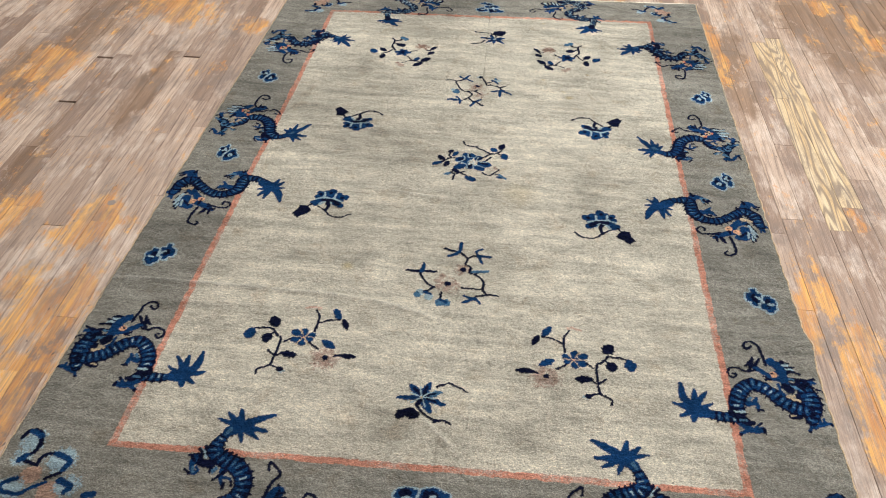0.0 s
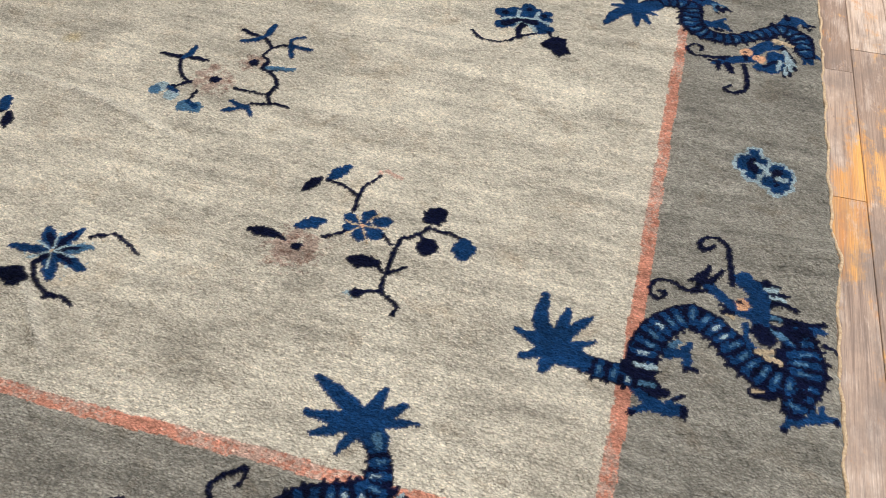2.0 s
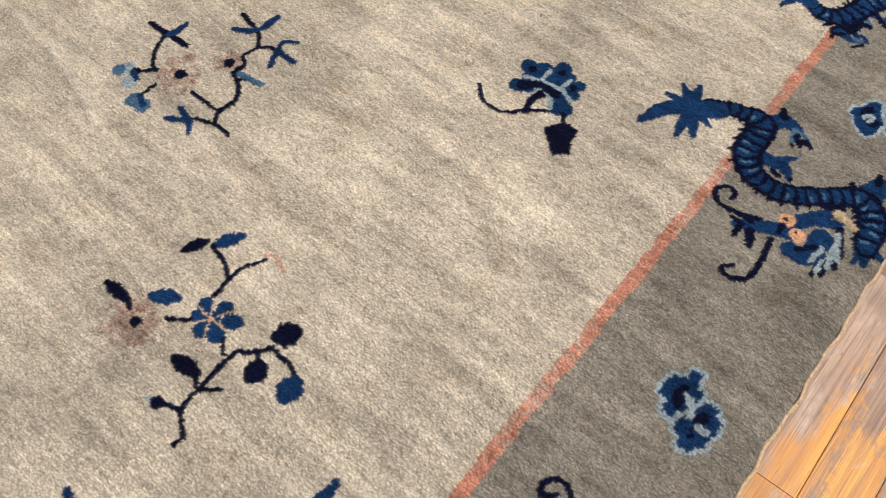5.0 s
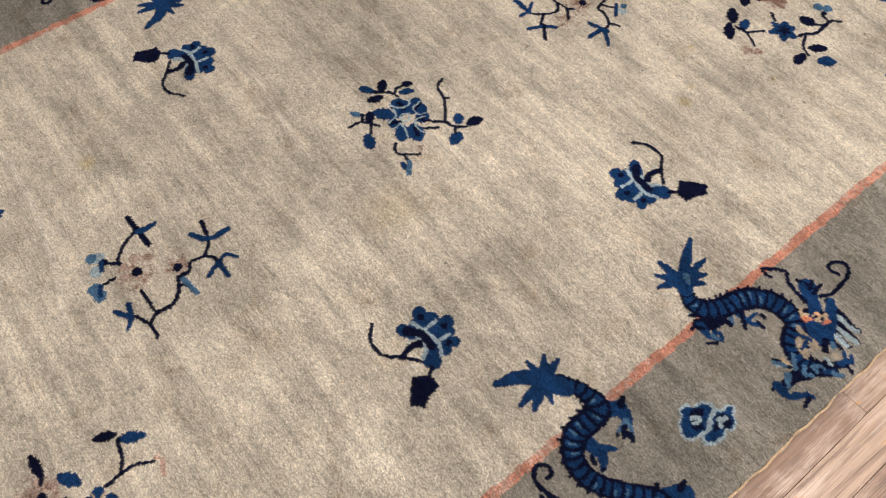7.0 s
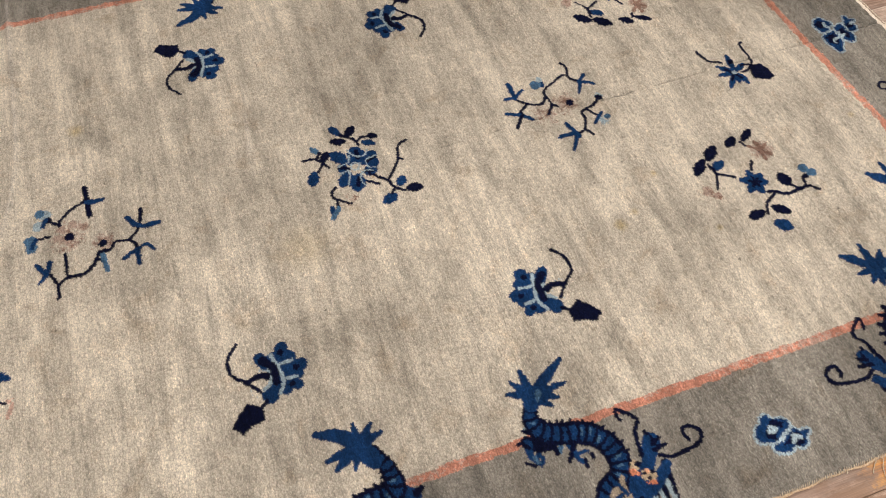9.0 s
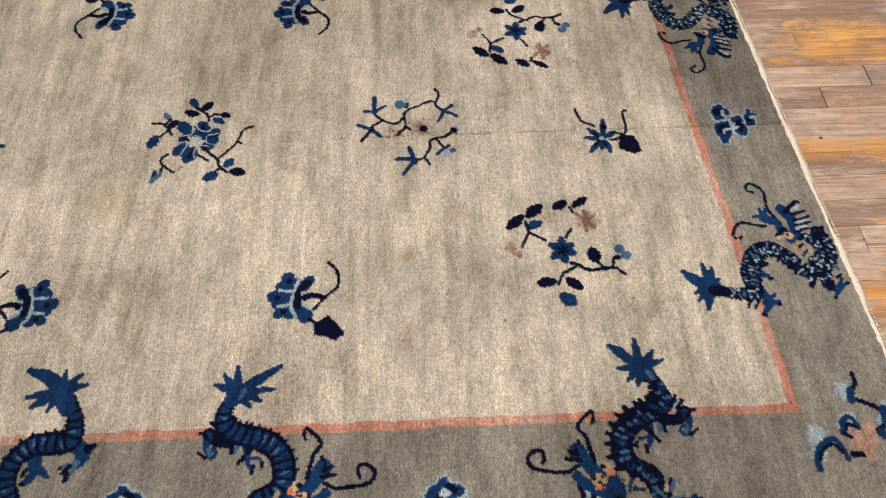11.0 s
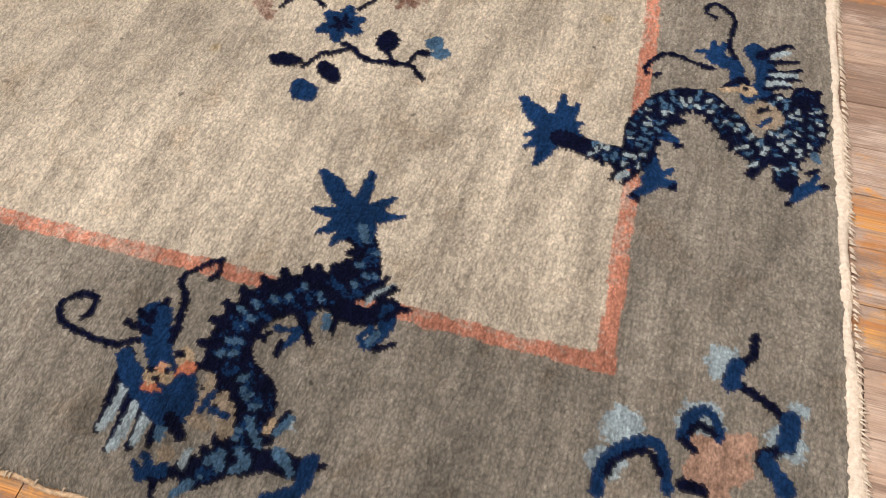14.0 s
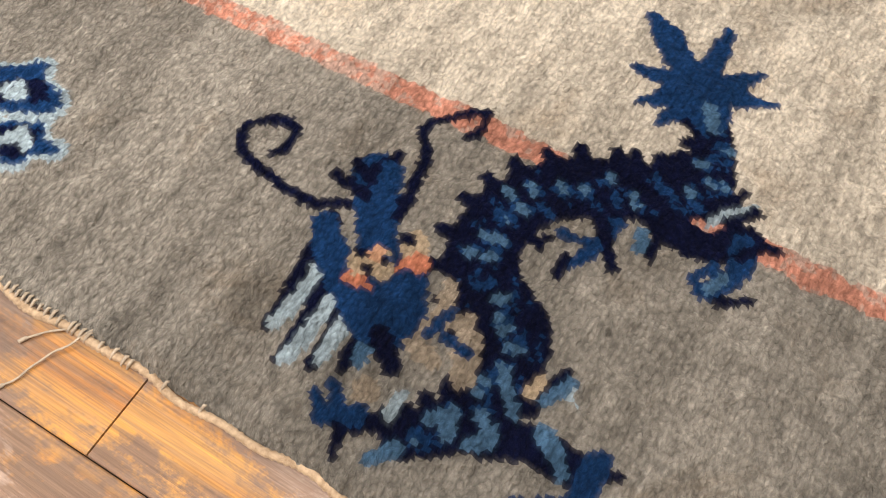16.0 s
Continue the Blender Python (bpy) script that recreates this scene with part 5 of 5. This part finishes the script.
woven(draw_cloud_c, "cloud_motif", CLOUD, [((-0.012, 1.049), AS_DRAWN), ((0.0, -1.080), MIRROR_Y)])
CORNER = "woven corner cloud of blue curls and pink wool"
NEAR_CLOUD = (-0.703, -1.08)
woven(draw_corner_cloud, "corner_cloud", CORNER, [((0.6105, 1.085), AS_DRAWN), (across(0.6105, 1.065), MIRROR_X)])
woven(draw_corner_cloud_n, "corner_cloud", CORNER, [(NEAR_CLOUD, AS_DRAWN), (across(*NEAR_CLOUD), MIRROR_X)])

# ---- the rug's surface ----
ue, ve = U0 + np.arange(NU + 1) * KNOT, V0 + np.arange(NV + 1) * KNOT
UE, VE = np.meshgrid(ue, ve)
XE, YE = lie(UE, VE)


def swell(x, y):
    """The height of the rug's surface: slack places, soft folds and a crease along the middle."""
    z = 0.0010 * np.sin(5.1 * x + 1.0) * np.sin(3.7 * y + 0.4) + 0.0006 * np.sin(11 * x - 7 * y)
    fold = y + 0.556 + 0.6 * np.maximum(x + 0.30, 0) ** 2
    z += 0.0065 * np.exp(-(fold / 0.0075) ** 2) * np.clip((0.06 - x) / 0.15, 0, 1) * np.clip((x + 0.80) / 0.1, 0.3, 1)
    z += 0.0065 * np.exp(-((y + 0.165 + 0.13 * x) / 0.007) ** 2) * np.exp(-((x + 0.15) / 0.11) ** 4)
    z += 0.0060 * np.exp(-((y + 0.90 + 0.95 * x) / 0.010) ** 2) * np.exp(-((x - 0.01) / 0.05) ** 4)
    z -= 0.0032 * np.exp(-((x - 0.018 + 0.022 * np.maximum(y, 0)) / 0.0035) ** 2) * (0.45 + 0.55 * np.clip((np.abs(y) - 0.5) / 0.5, 0, 1))
    z += 0.0170 * np.exp(-((y + 0.60) / 0.045) ** 2) * np.clip((x - 0.62) / 0.16, 0, 1) ** 1.5
    z += 0.0050 * np.exp(-((y - 0.33) / 0.06) ** 2) * np.clip((x - 0.66) / 0.12, 0, 1) ** 1.5
    z += 0.0050 * np.exp(-((y + 0.15) / 0.05) ** 2) * np.clip((-x - 0.62) / 0.16, 0, 1) ** 1.5
    return z


raised = (owner > 2).astype(float)
lift = np.zeros(UE.shape)
lift[1:-1, 1:-1] = (raised[1:, 1:] + raised[:-1, 1:] + raised[1:, :-1] + raised[:-1, :-1]) / 4
edge = np.minimum(np.minimum(UE - U0, U1 - UE), np.minimum(VE - V0, V1 - VE))
PILE = 0.009
ZE = PILE + swell(XE, YE) + 0.0014 * lift + rng.normal(0, 0.00050, UE.shape) + 0.0016 * smooth_noise(UE.shape, (NV // 5, NU // 5), rng) + 0.0007 * smooth_noise(UE.shape, (NV // 3, NU // 3), rng)
ZE -= 0.0045 * np.clip(1 - edge / 0.009, 0, 1) ** 2
XV = XE + rng.normal(0, 0.00042, UE.shape)
YV = YE + rng.normal(0, 0.00042, UE.shape)

# the yarn's colour at each crossing, blended from the knots that meet there
shade = np.array([DYES[c] for c in COLOURS])[dye] * (1 + rng.normal(0, 0.05, dye.shape))[..., None]
# light caught on the fold ridges, painted pale into the yarn colour
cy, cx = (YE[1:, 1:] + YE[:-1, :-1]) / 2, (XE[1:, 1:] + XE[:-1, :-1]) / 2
ridge_light = np.exp(-((cy + 0.556 + 0.6 * np.maximum(cx + 0.30, 0) ** 2) / 0.006) ** 2) * np.clip((0.06 - cx) / 0.15, 0, 1)
ridge_light += 0.8 * np.exp(-((cy + 0.165 + 0.13 * cx) / 0.006) ** 2) * np.exp(-((cx + 0.15) / 0.11) ** 4)
ridge_light += 0.8 * np.exp(-((cy + 0.90 + 0.95 * cx) / 0.008) ** 2) * np.exp(-((cx - 0.01) / 0.05) ** 4)
shade = shade + (0.30 * ridge_light * (owner < 3) * (0.7 + 0.5 * rng.random(dye.shape)))[..., None] * (np.array([0.72, 0.66, 0.56]) - shade)
# a broken darker line along the middle crease, and a few old yellow stains
line = np.exp(-((cx - 0.018 + 0.022 * np.maximum(cy, 0)) / 0.0014) ** 2) * np.clip(cy / 0.4, 0.1, 1) * np.clip(0.5 + 0.9 * smooth_noise(dye.shape, (60, 4), rng), 0, 1)
shade = shade * (1 - 0.55 * line)[..., None]
for x, y, radius, depth in ((0.284, 0.416, 0.013, 0.9), (0.265, 0.450, 0.008, 0.7), (-0.251, -0.451, 0.016, 0.8), (0.344, 0.574, 0.006, 0.8), (0.199, 0.521, 0.007, 0.8), (0.195, 0.937, 0.008, 0.6), (0.146, -0.109, 0.05, 0.35)):
    stain = depth * np.clip(1.2 - np.hypot(cx - x, cy - y) / radius + 0.5 * (DITHER - 0.5), 0, 1)
    shade = shade * (1 - stain[..., None] * np.array([0.12, 0.22, 0.45]))
OWN = shade.reshape(-1, 3)
shade = np.pad(shade, ((1, 1), (1, 1), (0, 0)), mode="edge")
SHADE = ((shade[1:, 1:] + shade[:-1, 1:] + shade[1:, :-1] + shade[:-1, :-1]) / 4).reshape(-1, 3)

rug = tagged(new("rug"), "old beige and grey wool rug with blue dragon figures", "rug")


def knots(index, name, label):
    """One part of the pile: a mesh of all its knots, each with the colour of its yarn."""
    ii, jj = np.nonzero(owner == index)
    if not len(ii):
        return
    corner = np.stack([ii * (NU + 1) + jj, ii * (NU + 1) + jj + 1, (ii + 1) * (NU + 1) + jj + 1, (ii + 1) * (NU + 1) + jj], 1)
    used, faces = np.unique(corner, return_inverse=True)
    n = len(ii)
    mesh = bpy.data.meshes.new(name)
    mesh.vertices.add(len(used))
    mesh.vertices.foreach_set("co", np.stack([XV.ravel()[used], YV.ravel()[used], ZE.ravel()[used]], 1).astype(np.float32).ravel())
    mesh.loops.add(4 * n)
    mesh.loops.foreach_set("vertex_index", faces.ravel().astype(np.int32))
    mesh.polygons.add(n)
    mesh.polygons.foreach_set("loop_start", np.arange(0, 4 * n, 4, dtype=np.int32))
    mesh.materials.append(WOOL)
    mesh.polygons.foreach_set("use_smooth", np.ones(n, bool))
    mesh.update(calc_edges=True)
    yarn = mesh.attributes.new("dye", "FLOAT_COLOR", "CORNER")
    own = np.repeat(OWN[ii * NU + jj], 4, 0)
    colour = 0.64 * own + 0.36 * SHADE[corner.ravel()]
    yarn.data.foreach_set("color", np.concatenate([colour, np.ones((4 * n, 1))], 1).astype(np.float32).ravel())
    ob = new(name, mesh)
    ob.parent = rug
    tagged(ob, label)


for index, (name, label) in enumerate(PARTS):
    knots(index, name, label)


def tube(bm, path, radius, sides=6):
    """A round cord along path; radius may be a number or one for each place."""
    path = [Vector(p) for p in path]
    radii = radius if hasattr(radius, "__len__") else [radius] * len(path)
    rings = []
    for k, p in enumerate(path):
        d = (path[min(k + 1, len(path) - 1)] - path[max(k - 1, 0)]).normalized()
        side = d.cross(Vector((0, 0, 1)))
        side = side.normalized() if side.length > 1e-4 else Vector((1, 0, 0))
        up = side.cross(d)
        rings.append([bm.verts.new(p + (side * math.cos(a) + up * math.sin(a)) * radii[k]) for a in (2 * math.pi * s / sides for s in range(sides))])
    for a, b in zip(rings, rings[1:]):
        for s in range(sides):
            f = bm.faces.new((a[s], a[(s + 1) % sides], b[(s + 1) % sides], b[s]))
            f.smooth = True
    bm.faces.new(rings[0][::-1])
    bm.faces.new(rings[-1])


def rug_edge(u, v, out_u=0.0, out_v=0.0):
    x, y = lie(np.float64(u), np.float64(v))
    return float(x) + out_u, float(y) + out_v, float(swell(np.float64(x), np.float64(y)))


# woven foundation under the pile
bm = bmesh.new()
rows = []
for v in np.linspace(V0 + 0.004, V1 - 0.004, 60):
    line = []
    for u in np.linspace(U0 + 0.004, U1 - 0.004, 40):
        x, y, z = rug_edge(u, v)
        line.append(bm.verts.new((x, y, 0.0025)))
    rows.append(line)
for a, b in zip(rows, rows[1:]):
    for k in range(len(a) - 1):
        bm.faces.new((a[k], a[k + 1], b[k + 1], b[k]))
foundation = part("foundation", bm, CORD, rug, "woven cotton foundation")

# overcast side cords, a little slack and uneven
pick = random.Random(5)
for u, sign in ((U1, 1), (U0, -1)):
    bm = bmesh.new()
    path, radii = [], []
    for k in range(1500):
        v = V0 + (V1 - V0) * k / 1499
        x, y, z = rug_edge(u, v)
        wave = 0.0012 * math.sin(v * 61 + sign) + 0.0010 * math.sin(v * 143 + 2)
        path.append((x + sign * (0.0010 + wave), y, 0.0042 + z + 0.0004 * math.sin(v * 90)))
        radii.append(0.0021 * (1 + 0.16 * math.sin(v * 1900) + 0.10 * math.sin(v * 37) + pick.uniform(-0.10, 0.10)))
    tube(bm, path, radii, 7)
    part("side_cord", bm, CORD, rug, "tan cotton side cord")
    # whipping yarn that ties the cord to the pile
    bm = bmesh.new()
    v = V0 + 0.01
    while v < V1 - 0.01:
        x, y, z = rug_edge(u, v)
        long = 0.0004 + 0.0026 * math.sin(v * 9 - 2.6 if sign > 0 else v * 7) + pick.uniform(-0.001, 0.001)
        bound = 0.38 < v < 0.64 if sign > 0 else -0.6 < v < 0.9
        if long < 0.0016 or not bound:
            v += 0.004
            continue
        ya = y + pick.uniform(-0.0008, 0.0008)
        tube(bm, [(x + sign * 0.0028, ya, 0.0045 + z), (x + sign * 0.001, ya + 0.0006, 0.0066 + z), (x - sign * long * 0.6, ya + 0.0014, 0.0084 + z), (x - sign * long, ya + 0.002, 0.0078 + z)], [0.0006, 0.0008, 0.0008, 0.0005], 5)
        v += 0.0036 + pick.uniform(-0.0008, 0.0010)
    tagged(part("whipping", bm, YARN, rug, "pale whipping yarn along the edge"), kind="stuff")

# cotton end bands with a short frayed fringe
for v, sign in ((V1, 1), (V0, -1)):
    bm = bmesh.new()
    rows = []
    for k in range(520):
        u = U0 + (U1 - U0) * k / 519
        x, y, z = rug_edge(u, v)
        wide = 0.0095 + 0.0020 * math.sin(u * 23) + 0.0015 * math.sin(u * 71) + pick.uniform(-0.0008, 0.0008)
        twist = 0.0008 * math.sin(u * 1500)
        rows.append([bm.verts.new((x, y + sign * wide * s, h + z * (1 - s) + twist * (0 < s < 1))) for s, h in ((-0.35, 0.0062), (0.0, 0.0080), (0.35, 0.0074), (0.7, 0.0050), (1.0, 0.0012))])
    for a, b in zip(rows, rows[1:]):
        for s in range(4):
            f = bm.faces.new((a[s], a[s + 1], b[s + 1], b[s]))
            f.smooth = True
    part("end_band", bm, COTTON, rug, "cream cotton end band")
    bm = bmesh.new()
    for k in range(420):
        u = U0 + (U1 - U0) * (k + pick.random()) / 420
        x, y, z = rug_edge(u, v)
        long = pick.uniform(0.001, 0.005)
        lean = pick.uniform(-0.5, 0.5) * long
        tube(bm, [(x, y + sign * 0.007, 0.0062), (x + lean * 0.5, y + sign * (0.009 + long * 0.5), 0.0042), (x + lean, y + sign * (0.011 + long), 0.0012)], [0.0010, 0.0008, 0.0004], 4)
    tagged(part("fringe", bm, COTTON, rug, "short frayed cream fringe"), kind="stuff")

# loose warp threads hanging from the long edge onto the boards
for path in (
    [(0.768, 0.596, 0.006), (0.776, 0.587, 0.004), (0.783, 0.578, 0.0022), (0.788, 0.573, 0.0020), (0.794, 0.569, 0.0014)],
    [(0.768, 0.598, 0.006), (0.782, 0.592, 0.004), (0.794, 0.585, 0.0020), (0.806, 0.582, 0.0018), (0.816, 0.577, 0.0014)],
    [(0.766, 0.534, 0.006), (0.772, 0.536, 0.004), (0.776, 0.533, 0.0022), (0.779, 0.535, 0.0018), (0.782, 0.533, 0.0014)],
):
    bm = bmesh.new()
    p, s = spline([q[:2] for q in path], 0.001)
    z = np.interp(s, np.linspace(0, 1, len(path)), [q[2] for q in path])
    tube(bm, [(float(a[0]), float(a[1]) + 0.0003 * math.sin(k * 0.45), float(h)) for k, (a, h) in enumerate(zip(p, z))], [0.0006 if k < len(p) - 5 else 0.0011 for k in range(len(p))], 6)
    part("loose_thread", bm, YARN, rug, "loose straw-coloured warp thread")

# ---- floor boards ----
PITCH, SEAM, SKEW = 0.05715, 0.829, radians(1.1)
pick = random.Random(11)


def board_mesh(material):
    """A board one metre long with eased edges; scaled along to its length."""
    bm = bmesh.new()
    w, e = PITCH / 2 - 0.00028, 0.0007
    rings = []
    for y in (-0.5, 0.5):
        rings.append([bm.verts.new((x, y, z)) for x, z in ((-w, -0.006), (-w, -e), (-w + e, 0.0), (w - e, 0.0), (w, -e), (w, -0.006))])
    a, b = rings
    for k in range(5):
        bm.faces.new((a[k], a[k + 1], b[k + 1], b[k]))
    bm.faces.new(a[::-1])
    bm.faces.new(b)
    bmesh.ops.recalc_face_normals(bm, faces=bm.faces)
    mesh = bpy.data.meshes.new("plank")
    bm.to_mesh(mesh)
    bm.free()
    mesh.materials.append(material)
    return mesh


OAK_MESH, YELLOW_MESH = board_mesh(OAK), board_mesh(OAK_YELLOW)
near, far = [], []
# board ends that lie open: place and width of the gap
ENDS = [
    (-0.142, 1.183, 8), (-0.090, 1.248, 2), (0.244, 1.217, 1), (-0.160, 1.357, 3), (0.533, 1.190, 1), (0.967, 0.915, 2), (1.020, 0.953, 2), (0.980, 0.521, 1), (0.985, -0.150, 1), (1.035, -0.200, 1), (0.923, 0.908, 1),
    (1.167, 0.861, 1), (1.130, 1.252, 2), (1.022, -0.047, 1), (-1.048, -0.381, 2), (-1.276, -0.102, 2), (-1.229, -0.046, 2), (-1.128, 0.021, 1),
    (-1.071, 0.149, 1), (-0.829, 0.115, 1), (-1.258, 0.499, 12), (-1.283, 0.207, 10), (-0.991, 0.541, 9), (-0.942, 0.071, 1), (0.787, 0.632, 1),
]
turn = Matrix.Rotation(SKEW, 4, "Z")
for k in range(-64, 36):
    x = SEAM + (k + 0.5) * PITCH
    y = -3.05 - pick.random() * 0.6
    while y < 3.05:
        long = pick.choice((0.28, 0.38, 0.5, 0.62, 0.75, 0.95))
        if k == 3 and -0.3 < y < -0.1:
            long = 1.15
        if k == 2 and -0.3 < y < 0.6:
            long = 0.66 if y < 0.3 else 0.39
        gap = pick.choice((0.0006,) * 30 + (0.0012, 0.0016))
        for ex, ey, wide in ENDS:
            back = turn.inverted() @ Vector((ex, ey, 0))
            if abs(back.x - x) < PITCH / 2 and y + 0.12 < back.y < y + long + 0.2:
                long, gap = back.y - y, wide / 1000
        full = long
        lo, hi = max(y, -RY + 0.06), min(y + long, RY - 0.06)
        if hi - lo < 0.05:
            y += full
            continue
        y, long = lo, hi - lo
        centre = turn @ Vector((x, y + long / 2, 0))
        near_rug = abs(centre.x) < 0.70 and abs(centre.y) + long / 2 < 1.10
        if not near_rug and abs(centre.x) < RX - 0.03:
            low = pick.uniform(-0.0006, 0.0002)
            item = (centre.x, centre.y - gap / 2, low, long - gap, k)
            (near if -1.55 < centre.x < 1.30 and -1.0 < centre.y < 1.75 and len(near) < 300 else far).append(item)
        y += long

bm = bmesh.new()
for x, y, z, long, k in far:
    m = Matrix.Translation((x, y, z)) @ turn @ Matrix.Diagonal((1, long, 1, 1))
    w, e = PITCH / 2 - 0.00028, 0.0007
    ends = [[bm.verts.new(m @ Vector((a, s, b))) for a, b in ((-w, -0.006), (-w, -e), (-w + e, 0.0), (w - e, 0.0), (w, -e), (w, -0.006))] for s in (-0.5, 0.5)]
    for j in range(5):
        bm.faces.new((ends[0][j + 1], ends[0][j], ends[1][j], ends[1][j + 1]))
    bm.faces.new(ends[0])
    bm.faces.new(ends[1][::-1])
bm.normal_update()
tagged(part("plank_rows", bm, OAK_FAR, floor, "rows of worn oak strips"), kind="stuff")

for x, y, z, long, k in near:
    yellow = (k == 3 and -0.1 < y < 0.9) or (k == 2 and -0.1 < y < 0.88)
    ob = new("plank", YELLOW_MESH if yellow else OAK_MESH)
    ob.matrix_basis = Matrix.Translation((x, y, z)) @ turn @ Matrix.Diagonal((1, long, 1, 1))
    ob.parent = floor


# small marks in the boards: a nail head and a round knot with a pale rim
def disc(name, x, y, radius, height, material, label):
    bm = bmesh.new()
    bmesh.ops.create_cone(bm, cap_ends=True, segments=14, radius1=radius, radius2=radius * 0.8, depth=height)
    for v in bm.verts:
        v.co.x *= 1 + 0.15 * math.sin(9 * v.co.y / radius)
    ob = part(name, bm, material, floor, label)
    ob.location = (x, y, height / 2 + 0.0001)


RUST = plain("rusty_iron", rgb(0.06, 0.045, 0.035), 0.7, 300.0)
KNOT_WOOD = plain("knot_wood", rgb(0.25, 0.19, 0.15), 0.7, 200.0)
disc("nail", 0.027, 1.210, 0.0035, 0.0006, RUST, "small dark nail head")
disc("wood_knot", -0.915, -0.273, 0.011, 0.0004, KNOT_WOOD, "round grey knot in a board")
